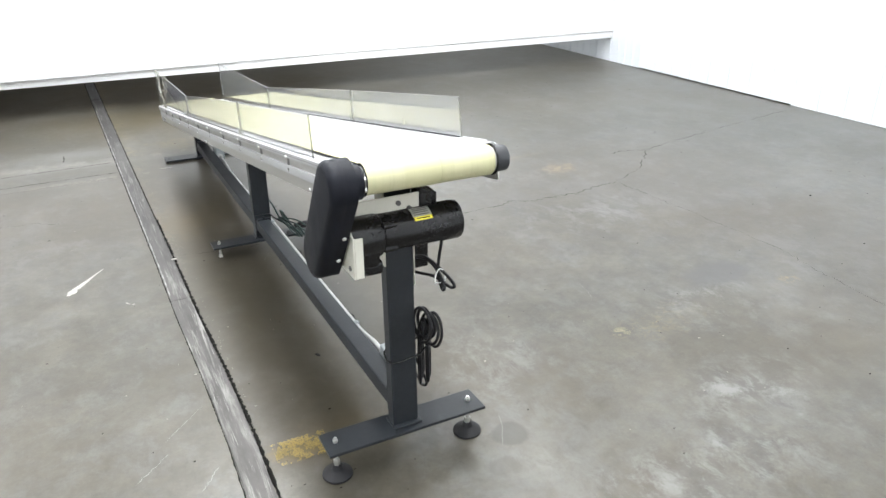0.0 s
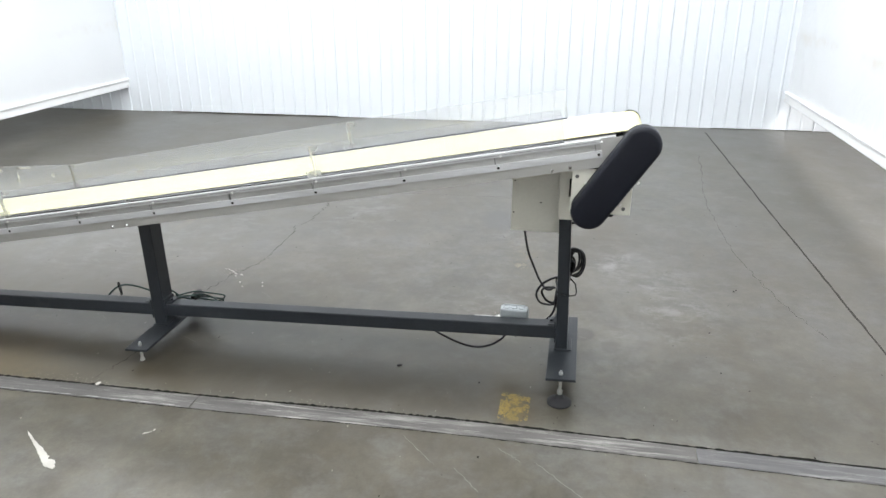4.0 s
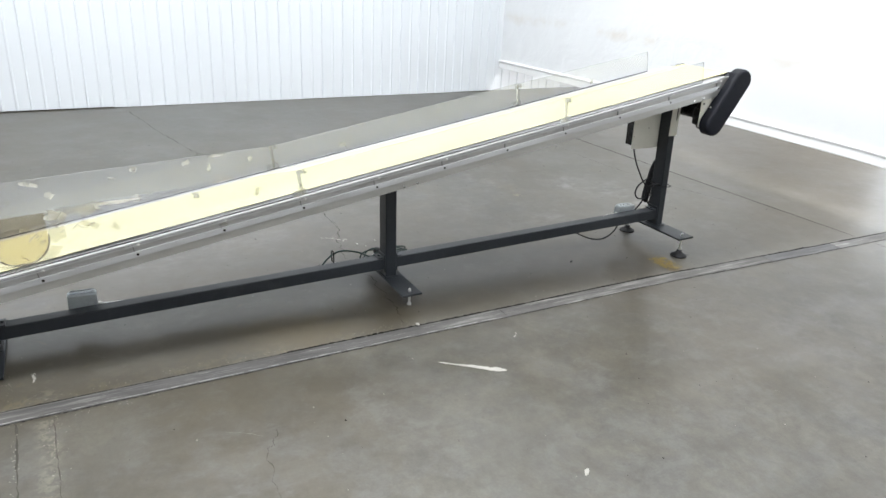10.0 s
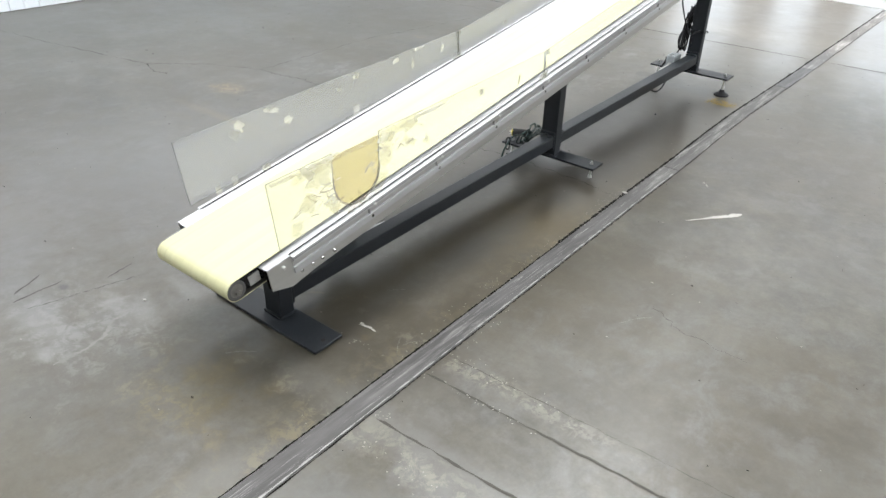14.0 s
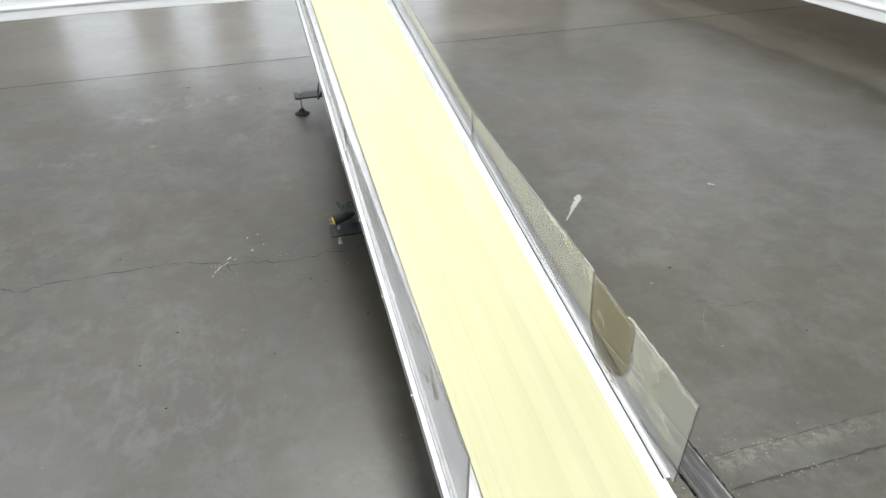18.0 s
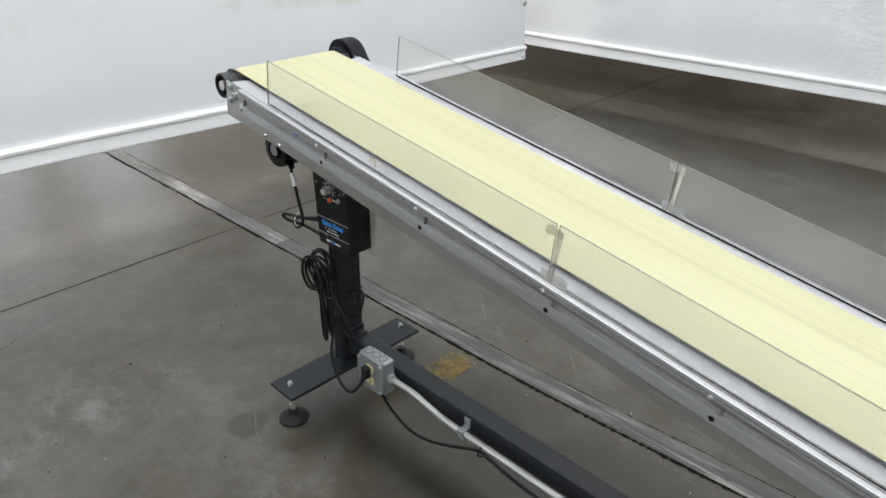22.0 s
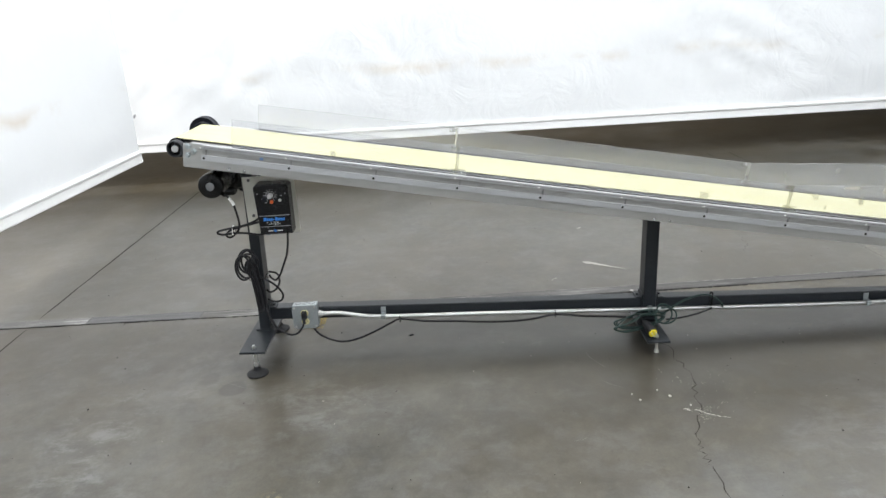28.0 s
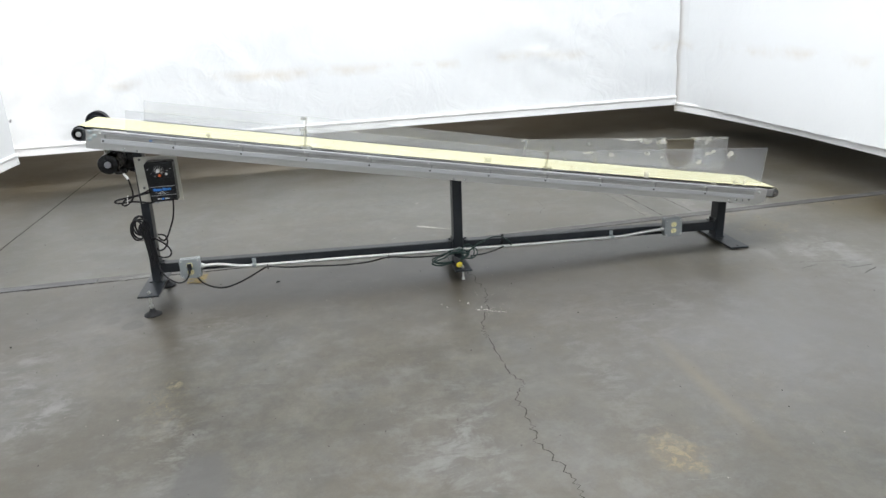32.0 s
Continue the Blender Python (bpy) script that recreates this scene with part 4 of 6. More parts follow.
tagged(part("white_chip", blob(-1.44, 1.578, 0.0007, 0.019, 0.007, 2.4, 11, 0.0012, 0.5, rnd), M_PAINT_W), "pale paint flake lying on the floor", "floor chip", "floor flakes")
tagged(part("white_chip", merge(*[blob(-0.25 + rnd.gauss(0, 0.015), 3.04 + rnd.gauss(0, 0.003), 0.0007 + 0.00002 * k, 0.004 + 0.010 * rnd.random(), 0.0012 + 0.002 * rnd.random(), 0.12, 9, 0.0004, 0.6, rnd) for k in range(14)]), M_PAINT_W), "white paper scrap on the floor by the tail foot", "floor chip", "floor flakes")
tagged(part("white_chip", blob(-0.405, 1.645, 0.007, 0.012, 0.008, 0, 9, 0.003, 0.2, rnd), M_PAINT_W), "white pellet lying on the strip's edge", "floor chip", "floor flakes")
tagged(part("white_chip", blob(0.372, 3.405, 0.0007, 0.006, 0.005, 0, 8, 0.004, 0.2, rnd), M_PAINT_W), "tiny white pellet on the floor", "floor chip", "floor flakes")
tagged(part("white_chip", merge(*[blob(0.655 + 0.030 * u + rnd.gauss(0, 0.004), 1.625 + 0.050 * u + rnd.gauss(0, 0.005), 0.0008 + 0.00002 * k, 0.003 + 0.009 * rnd.random(), 0.0010 + 0.002 * rnd.random(), 1.0 + rnd.gauss(0, 0.3), 9, 0.0005, 0.5, rnd) for k, u in enumerate([-1, -0.8, -0.6, -0.3, -0.1, 0.1, 0.3, 0.6, 0.9, 1.1])]), M_PELLET), "broken white scrape across the cracked concrete", "floor chip", "floor flakes")
for px, py, pr in ((0.545, 1.548, 0.0060), (0.500, 1.515, 0.0035), (0.560, 1.440, 0.004), (0.520, 1.420, 0.003), (0.610, 1.600, 0.0035)):
    tagged(part("white_chip", blob(px, py, 0.0008, pr, pr * 0.8, 0.3, 8, 0.004, 0.25, rnd), M_PELLET), "small white pellet lying on cracked concrete", "floor chip", "floor flakes")
spall = []
for cx, cy, sx, sy, n in ((0.66, 1.63, 0.05, 0.03, 60), (0.64, 1.66, 0.02, 0.05, 24), (0.50, 1.75, 0.12, 0.14, 24), (0.42, 1.60, 0.12, 0.06, 12), (-0.385, 1.75, 0.03, 0.30, 60), (-0.40, 2.45, 0.035, 0.7, 80), (-0.53, 2.9, 0.02, 0.4, 24), (-0.36, 0.9, 0.015, 0.5, 24), (-0.9, 3.40, 0.5, 0.05, 60), (-1.25, 3.36, 0.45, 0.05, 60), (-0.7, 2.98, 0.2, 0.04, 30), (-0.72, 3.09, 0.15, 0.012, 24), (-0.28, 3.12, 0.1, 0.02, 16), (-0.55, 3.3, 0.05, 0.03, 14)):
    for i in range(n):
        spall.append(blob(cx + sx * rnd.gauss(0, 0.5), cy + sy * rnd.gauss(0, 0.5), 0.0006 + 0.000005 * len(spall), 0.0012 + 0.0028 * rnd.random() ** 3, 0.0008 + 0.0012 * rnd.random(), rnd.random() * 3, 6, 0.0005, 0.4, rnd))
tagged(part("concrete_crumbs", merge(*spall), M_CHIP), "pale crumbs of spalled concrete along joints and cracks", "debris", kind="stuff")
sr = random.Random(41)
for mat, count, what in ((M_GAP, 420, "tiny dark specks of dirt scattered over the concrete"), (M_CHIP, 320, "tiny pale specks of grit scattered over the concrete")):
    bits = bmesh.new()
    for i in range(count):
        cx, cy, r = sr.uniform(-3.1, 4.2), sr.uniform(-1.2, 4.5), 0.0010 + 0.0024 * sr.random() ** 3
        ring = [bits.verts.new((cx + r * (1 + sr.random()) * math.cos(a), cy + r * (0.6 + sr.random() * 0.5) * math.sin(a), 0.0008)) for a in (0.2, 1.3, 2.4, 3.5, 4.6, 5.6)]
        top = bits.faces.new(ring)
        low = [bits.verts.new((v.co.x, v.co.y, 0.0001)) for v in ring]
        for q in range(6):
            bits.faces.new((ring[q], low[q], low[(q + 1) % 6], ring[(q + 1) % 6]))
    tagged(part("floor_specks", bits, mat), what, "debris", kind="stuff")
fine_lines = []
for i in range(60):
    cx, cy, a, l = sr.uniform(-3.0, 3.9), sr.uniform(-1.1, 4.4), sr.gauss(1.2, 0.8), sr.uniform(0.03, 0.16)
    fine_lines.append(ribbon([(cx, cy), (cx + 0.5 * l * math.cos(a), cy + 0.5 * l * math.sin(a)), (cx + l * math.cos(a + 0.1), cy + l * math.sin(a + 0.1))], sr.uniform(0.0008, 0.0017), 0.0009, jag=0.8, sub=4, wander=0.002, rnd=sr))
tagged(part("floor_scratch", merge(*fine_lines), M_SCRATCH), "fine pale scratches scattered over the concrete", "floor mark", kind="stuff")
lines = []
for (x0, y0), (x1, y1), w in (((-0.62, 0.30), (-0.72, 0.21), 0.0022), ((-0.62, 0.36), (-0.49, 0.49), 0.0022), ((-0.70, -0.10), (-0.55, 0.06), 0.0022), ((-0.56, 0.10), (-0.50, 0.18), 0.002)):
    lines.append(ribbon([(x0, y0), (x1, y1)], w, 0.0008, jag=0.7, sub=14, wander=0.003, rnd=rnd))
tagged(part("floor_scratch", merge(*lines), M_SCRATCH), "thin pale scratches in the concrete surface", "floor mark", kind="stuff")
for x, yy, r in ((-0.068, 0.606, 0.007), (2.9, 0.9, 0.004), (0.869, -0.765, 0.0035), (0.42, -0.592, 0.003)):
    tagged(part("dark_debris", blob(x, yy, 0.0007, r * 1.5, r * 0.6, rnd.random() * 3, 8, 0.004, 0.3, rnd), M_RUBBER), "small dark scrap lying on the concrete", "debris", "floor scraps")
tick = [ribbon([(0.76, 3.55), (0.70, 3.66)], 0.008, 0.0008, jag=0.4, sub=6, wander=0.003, rnd=rnd), ribbon([(0.67, 3.52), (0.66, 3.68)], 0.006, 0.0008, jag=0.4, sub=6, wander=0.003, rnd=rnd)]
tick.append(ribbon([(0.606, 3.308), (0.578, 3.418)], 0.004, 0.0008, jag=0.6, sub=10, wander=0.003, rnd=rnd))
tick.append(ribbon([(0.516, 3.337), (0.555, 3.50), (0.595, 3.668)], 0.003, 0.0008, jag=0.8, sub=14, wander=0.004, rnd=rnd))
faint = ribbon([(-0.813, 3.453), (-0.806, 3.52), (-0.809, 3.594)], 0.007, 0.0008, jag=0.6, sub=8, wander=0.002, rnd=rnd)
tagged(part("dark_scuff", faint, M_SCUFF), "faint dark rubber scuff on the floor", "floor mark")
pale_line = ribbon([(0.365, 3.464), (0.343, 3.533), (0.292, 3.585), (0.278, 3.655), (0.276, 3.743)], 0.010, 0.0008, jag=0.7, sub=8, wander=0.004, rnd=rnd)
tagged(part("floor_scratch", pale_line, M_SCRATCH), "curved pale scrape in the concrete surface", "floor mark")
tagged(part("dark_scuff", merge(*tick), M_SCUFF), "short dark rubber scuffs on the floor", "floor mark", kind="stuff")

# ================================================================ the conveyor
BED = Matrix.Translation((0, 0, 0.8665)) @ Matrix.Rotation(radians(-10.16), 4, "X")   # x, along, above the screw line
STAND = Matrix.Translation((0, 0, 0.113)) @ Matrix.Rotation(radians(-1.81), 4, "X")  # x, along, above the foot plates
conveyor = thing("conveyor", "inclined cream belt conveyor with clear guards on charcoal steel stand", "conveyor")


def bed(x, s, n):
    return BED @ Vector((x, s, n))


# ---- stand: posts, beam, foot plates
POSTS = ((0.0, 0.725), (1.607, 0.478), (3.172, 0.242))
for s, top in POSTS:
    n_top = top
    up_m = STAND if s != 1.607 else STAND @ Matrix.Translation((0, s, 0)) @ Matrix.Rotation(radians(0.7), 4, "X") @ Matrix.Translation((0, -s, 0))
    post = part("post", box(-0.038, 0.038, s - (0.0255 if s else 0.0165), s + 0.0255, 0.0, n_top, 0.004, up_m), M_DARKGREY, conveyor)
    part("weld_bead", box(-0.043, 0.043, s - 0.031, s + 0.031, 0.0005, 0.006, 0.002, STAND), M_DARKGREY, post)
    part("top_plate", box(-0.15, 0.15 if s else 0.075, s - 0.03, s + 0.03, n_top - 0.004, n_top + 0.004, 0.001, up_m), M_DARKGREY, post)
for s0, s1 in ((0.0255, 1.5815), (1.6325, 3.1465)):
    part("beam", box(-0.0325, 0.0255, s0 + 0.001, s1 - 0.001, 0.042, 0.093, 0.004, STAND), M_DARKGREY, conveyor, "square steel tube")
for s, side in ((0.0, 1), (1.607, -1), (1.607, 1), (3.172, -1)):
    a = s + side * 0.0265
    clip = part("angle_clip", merge(box(-0.036, 0.036, min(a, a + side * 0.006), max(a, a + side * 0.006), 0.030, 0.112, 0.001, STAND),
                                    box(-0.030, 0.030, min(a, a + side * 0.030), max(a, a + side * 0.030), 0.0945, 0.099, 0.001, STAND)), M_DARKGREY, conveyor)
    part("bolt", cyl(STAND @ Vector((0, a + side * 0.018, 0.099)), STAND @ Vector((0, a + side * 0.018, 0.106)), 0.006, seg=6), M_DARKGREY, clip)


def foot_plate(s, half_x, half_y, kind):
    plate = part("foot_plate", box(-half_x, half_x, s - half_y, s + half_y, -0.0095, 0.0, 0.0015, STAND), M_DARKGREY, conveyor)
    for sx in (-1, 1):
        c = STAND @ Vector((sx * 0.2075, s, 0))
        if kind == "hole":
            part("bolt_hole", cyl(c + Vector((0, 0, -0.002)), c + Vector((0, 0, 0.0006)), 0.0065, seg=12), M_CRACK, plate)
            continue
        part("bolt", merge(cyl(c + Vector((0, 0, 0.0)), c + Vector((0, 0, 0.009)), 0.0075, seg=6), cyl(c + Vector((0, 0, 0.008)), c + Vector((0, 0, 0.015)), 0.0045, seg=10)), M_STEEL, plate)
        if kind == "pad":
            part("stud", merge(cyl((c.x, c.y, 0.032), (c.x, c.y, c.z - 0.004), 0.0055, seg=12), cyl((c.x, c.y, 0.034), (c.x, c.y, 0.052), 0.0095, seg=6)), M_STEEL, plate)
            part("levelling_pad", lathe([(0.042, 0.0), (0.043, 0.003), (0.042, 0.007), (0.030, 0.014), (0.017, 0.021), (0.013, 0.030), (0.011, 0.036)], (c.x, c.y, 0.0), (0, 0, 1)), M_RUBBER, plate, "round black pad")
        else:
            part("stud", merge(cyl((c.x, c.y, 0.006), (c.x, c.y, c.z - 0.004), 0.0055, seg=12), cyl((c.x, c.y, 0.0), (c.x, c.y, 0.012), 0.010, 0.007, seg=12)), M_STEEL, plate)
    return plate


foot_plate(0.0, 0.240, 0.051, "pad")
foot_plate(1.594, 0.240, 0.045, "stud")
foot_plate(3.187, 0.232, 0.054, "hole")

# ---- bed: pan, sides, rails
part("bed_pan", merge(box(-0.193, 0.193, 0.02, 3.22, -0.040, -0.036, 0, BED), box(-0.155, 0.155, -0.10, 3.38, 0.040, 0.045, 0, BED)), M_ALU_MATT, conveyor, "sheet aluminium pan")
SCREWS = [(-0.069 + 0.3035 * i) * 1.0158 for i in range(11)]
for sx in (-1, 1):
    def X(a, b):
        return (a, b) if sx > 0 else (-b, -a)

    poly = [(-0.147, -0.036), (-0.147, 0.046), (3.392, 0.046), (3.392, -0.020), (3.330, -0.046), (3.24, -0.040), (-0.142, -0.040)]
    side = part("side_plate", prism(poly, "x", *X(0.194, 0.198), m=BED), M_ALU_MATT, conveyor, "dull grey side plate")
    for s, n in ((0.020, -0.0285), (0.076, -0.031), (1.60, -0.032), (1.66, -0.032), (3.17, -0.025), (3.215, -0.022), (3.25, -0.019), (3.29, -0.016)):
        c = bed(sx * 0.198, s, n)
        part("button_bolt", lathe([(0.0060, 0.0), (0.0057, 0.003), (0.0038, 0.0052)], c, (sx, 0, 0), 12), M_CHROME, side)
    up = part("upper_rail", box(*X(0.1988, 0.2105), -0.078, 3.315, 0.0345, 0.0495, 0.0012, BED), M_RAILTOP, conveyor, "flat aluminium upper rail")
    part("groove", box(*X(0.2104, 0.2108), -0.070, 3.310, 0.0415, 0.0425, 0, BED), M_SLOT, up)
    part("slot", box(*X(0.1982, 0.1990), -0.078, 3.315, 0.0130, 0.0335, 0, BED), M_RECESS, conveyor, "dull recess between the rails")
    low = part("lower_strip", box(*X(0.1985, 0.2055), -0.080, 3.315, -0.0085, 0.0125, 0.0008, BED), M_ALU, conveyor, "flat aluminium strip")
    for s in SCREWS:
        c = bed(sx * 0.2055, s, 0.002)
        head = lathe([(0.0056, 0.0), (0.0054, 0.0012), (0.0038, 0.0014), (0.0036, 0.0008)], c, (sx, 0, 0), 12)
        head.faces.ensure_lookup_table()
        head.faces[-1].material_index = 1
        part("screw", head, [M_CHROME, M_GAP], low, "bright rim round a dark socket")
        c = bed(sx * 0.2105, s - 0.012, 0.038)
        part("rail_screw", lathe([(0.0045, 0.0), (0.0040, 0.003), (0.002, 0.0042)], c, (sx, 0, 0), 10), M_STEEL, up)
        part("spacer", box(*X(0.199, 0.2045), s + 0.006, s + 0.010, 0.0128, 0.0338, 0.0005, BED), M_SPACER, up)
    flange = [(sx * 0.140, 0.0445), (sx * 0.1978, 0.0495), (sx * 0.1978, 0.0465), (sx * 0.140, 0.0415)]
    part("top_flange", prism(flange, "y", -0.125, 3.392, m=BED), M_FLANGE, conveyor, "bright sloping aluminium flange")
    part("gasket", box(*X(0.1926, 0.1938), 0.03, 3.315, 0.0494, 0.0530, 0, BED), M_RUBBER, conveyor, "black rubber line")
    # tail take-up
    arm = (0.1515, 0.1655) if sx > 0 else (-0.1605, -0.1520)
    # the west arm is black: the dark gaps round it put into its colour
    tk = part("take_up_arm", box(*arm, 3.10, 3.455, 0.006, 0.045, 0.002, BED), M_SPACER if sx > 0 else M_BLACK, conveyor)
    if sx < 0:
        part("arm_end", box(-0.1640, -0.1608, 3.395, 3.430, 0.014, 0.044, 0.001, BED), M_RECESS, tk, "bare metal end of the arm")
    c = bed(sx * max(abs(arm[0]), abs(arm[1])), 3.470, 0.024)
    part("bolt", merge(cyl(c, c + Vector((sx * 0.003, 0, 0)), 0.012, seg=16), cyl(c + Vector((sx * 0.003, 0, 0)), c + Vector((sx * 0.012, 0, 0)), 0.0085, seg=6)), M_WORN, tk)
    c = bed(sx * 0.198, 3.345, 0.030)
    part("button_bolt", lathe([(0.006, 0.0), (0.006, 0.007), (0.004, 0.009)], c, (sx, 0, 0), 10), M_STEEL, side)
    # solid black block stands in for the shade in the open channel end
    part("cavity", box(*X(0.168, 0.1935), 3.10, 3.352 if sx > 0 else 3.384, -0.030, 0.040, 0, BED), M_GAP, conveyor, "black block painting the shade in the side channel's open end")

# head plate bolts on the side away from the drive
for s, n in ((-0.129, 0.0375), (-0.108, 0.021), (-0.129, 0.005)):
    c = bed(0.1985, s, n)
    part("head_bolt", lathe([(0.0112, 0.0), (0.0112, 0.0018), (0.0072, 0.0022), (0.0068, 0.0058), (0.0052, 0.0066)], c, (1, 0, 0), 14), M_ZINC, conveyor, "zinc bolt with washer")

# ---- belt and rollers
HC, TC = (-0.180, 0.019), (3.472, 0.0255)


def loop(r0, r1, seg=16):
    pts = []
    for i in range(seg + 1):
        t = math.pi / 2 + math.pi * i / seg
        pts.append((HC[0] + r0 * math.cos(t), HC[1] + r0 * math.sin(t)))
    for i in range(seg + 1):
        t = -math.pi / 2 + math.pi * i / seg
        pts.append((TC[0] + r1 * math.cos(t), TC[1] + r1 * math.sin(t)))
    return pts


def band(ro, ri, x0, x1):
    """A closed strap round both rollers."""
    bm = bmesh.new()
    o, i = loop(ro, ro - 0.0035), loop(ri, ri - 0.0035)
    nsub = 40
    o2, i2 = [], []
    for P, out in ((o, o2), (i, i2)):
        n = len(P)
        for k in range(n):
            a, b = P[k], P[(k + 1) % n]
            cnt = nsub if math.hypot(b[0] - a[0], b[1] - a[1]) > 1 else 1
            for j in range(cnt):
                out.append((a[0] + (b[0] - a[0]) * j / cnt, a[1] + (b[1] - a[1]) * j / cnt))
    rows = [[bm.verts.new((x - 0.0024 * s, s, n)) for s, n in P] for x, P in ((x0, o2), (x1, o2), (x1, i2), (x0, i2))]
    n = len(o2)
    for a, b in ((0, 1), (1, 2), (2, 3), (3, 0)):
        for k in range(n):
            bm.faces.new((rows[a][k], rows[a][(k + 1) % n], rows[b][(k + 1) % n], rows[b][k]))
    bmesh.ops.recalc_face_normals(bm, faces=bm.faces[:])
    bm.transform(BED)
    return bm


belt = part("belt", band(0.0345, 0.0325, -0.157, 0.151), M_BELT, conveyor, "cream yellow belt with fine wear lines", smooth=40)
part("belt_backing", band(0.0324, 0.0300, -0.1565, 0.1505), M_BELT_DARK, belt, "dark fabric backing", smooth=40)
part("roller_cap", lathe([(0.0275, 0.0), (0.0275, 0.003), (0.020, 0.0035), (0.018, 0.0015), (0.012, 0.0015)], bed(-0.1620, *TC), (-1, 0, 0), 28), M_SLOT, conveyor, "dark end of the tail roller", smooth=40)
part("roller_cap", lathe([(0.0235, 0.0), (0.0235, 0.004), (0.019, 0.0045), (0.016, 0.0020), (0.010, 0.0020)], bed(0.1530, *TC), (1, 0, 0), 28), M_SLOT, conveyor, "dark end of the tail roller", smooth=40)
part("drive_roller", cyl(bed(-0.16, *HC), bed(0.16, *HC), 0.0298, seg=28), M_STEEL, conveyor, "steel drive roller")
part("tail_roller", cyl(bed(-0.165, *TC), bed(0.1535, *TC), 0.0255, seg=28), M_WORN, conveyor, "steel tail roller")
for sx in (-1, 1):
    c = bed(sx * 0.159, *HC)
    house = part("bearing_housing", lathe([(0.029, 0.0), (0.0305, 0.003), (0.0305, 0.031), (0.0295, 0.033), (0.0255, 0.033), (0.0245, 0.012), (0.010, 0.012)], c, (sx, 0, 0), 36), M_HOUSING, conveyor, "round grey bearing housing with open recess", smooth=40)
    c2 = bed(sx * 0.1712, *HC)
    part("bearing", lathe([(0.0243, 0.0), (0.0240, 0.004), (0.0185, 0.005), (0.0175, 0.012), (0.012, 0.013)], c2, (sx, 0, 0), 28), M_BLACK, house, "black bearing", smooth=40)
    c2 = bed(sx * 0.180, *HC)
    part("shaft", cyl(c2, c2 + Vector((sx * 0.012, 0, 0)), 0.0125, seg=20, bevel=0.0015), M_STEEL, house, "steel shaft end")
    part("belt_end_ring", cyl(bed(sx * 0.1575, *HC), bed(sx * 0.1588, *HC), 0.0365, seg=36), M_BLACK, house)
    xs = (0.160, 0.182) if sx > 0 else (-0.182, -0.160)
    part("bearing_block", box(*xs, -0.165, -0.136, -0.008, 0.042, 0.002, BED), M_HOUSING, house)

# ---- clear side guards
LINE = lambda yy, n: 0.869 - 0.1792 * yy + n
GX = 0.1962
guard_polys = {}
for sx in (-1, 1):
    xa = GX * sx
    lo = [(0.036, LINE(0.032, 0.050)), (0.836, LINE(0.836, 0.050)), (0.842, LINE(0.842, 0.050)), (2.058, LINE(2.058, 0.052)), (2.064, LINE(2.064, 0.052)), (3.300, LINE(3.30, 0.078))]
    panels = [
        [lo[0], lo[1], (0.846, 0.873), (0.052, 1.015)],
        [lo[2], lo[3], (2.068, 0.646), (0.852, 0.873)],
        [lo[4], lo[5], (3.326, 0.557), (2.074, 0.646)],
    ]
    if sx < 0:
        arc = [(3.018 + 0.088 * math.cos(t), 0.487 + 0.088 * math.sin(t)) for t in [-math.pi * k / 14 for k in range(15)]]
        panels[2] = [lo[4], lo[5], (3.326, 0.557), (3.108, 0.572)] + arc + [(2.928, 0.585), (2.074, 0.645)]
    for poly in panels:
        bm = prism(poly, "x", xa - 0.0021, xa + 0.0021)
        bm.faces.ensure_lookup_table()
        for fc in bm.faces:
            fc.material_index = 0 if abs(fc.normal.x) > 0.9 else 1
        g = part("guard_panel", bm, [M_CLEAR, M_EDGE], conveyor, "clear acrylic guard panel" if len(poly) == 4 else "clear acrylic guard panel with a U-shaped cut-out")
        g.visible_shadow = False
        guard_polys.setdefault(sx, []).append(g)


film = [(2.930, 0.574)] + [(3.018 + 0.087 * math.cos(t), 0.487 + 0.087 * math.sin(t)) for t in [math.pi + math.pi * k / 14 for k in range(15)]] + [(3.106, 0.562)]
w = part("amber_window", prism(film, "x", -GX - 0.0006, -GX + 0.0004), M_AMBER, guard_polys[-1][2], "amber film across the cut-out")
w.visible_shadow = False
rim = []
for k in range(26):
    t = math.pi + math.pi * k / 25
    rim.append(blob(3.018 + 0.089 * math.cos(t), 0.487 + 0.089 * math.sin(t), 0, 0.010 + 0.004 * rnd.random(), 0.0014 + 0.0026 * rnd.random(), t + math.pi / 2, 8, 0.0004, 0.4, rnd))
    rim[-1].transform(Matrix(((0, 0, 1, -GX - 0.0030 - 0.00003 * k), (1, 0, 0, 0), (0, 1, 0, 0), (0, 0, 0, 1))))
w = part("tape_edge", merge(*rim), M_TAPE_DARK, guard_polys[-1][2], "dirty crumpled tape round the cut-out")
w.visible_shadow = False


def tape(sx, which, yy, z, w, h, rot=0.0, mat=M_TAPE, side=1, jag=0.12):
    """A torn patch of tape on a guard panel."""
    pts, k = [], 5
    for a, b in (((-1, -1), (1, -1)), ((1, -1), (1, 1)), ((1, 1), (-1, 1)), ((-1, 1), (-1, -1))):
        for i in range(k):
            t = i / k
            u, v = a[0] + (b[0] - a[0]) * t, a[1] + (b[1] - a[1]) * t
            u, v = u * w / 2 * (1 + jag * rnd.uniform(-1, 1)), v * h / 2 * (1 + jag * rnd.uniform(-1, 1))
            pts.append((yy + u * math.cos(rot) - v * math.sin(rot), z + u * math.sin(rot) + v * math.cos(rot)))
    xa = sx * GX + side * 0.0027
    ob = part("tape_patch", prism(pts, "x", xa - 0.0002, xa + 0.0002), mat, guard_polys[sx][which])
    ob.visible_shadow = False
    return ob


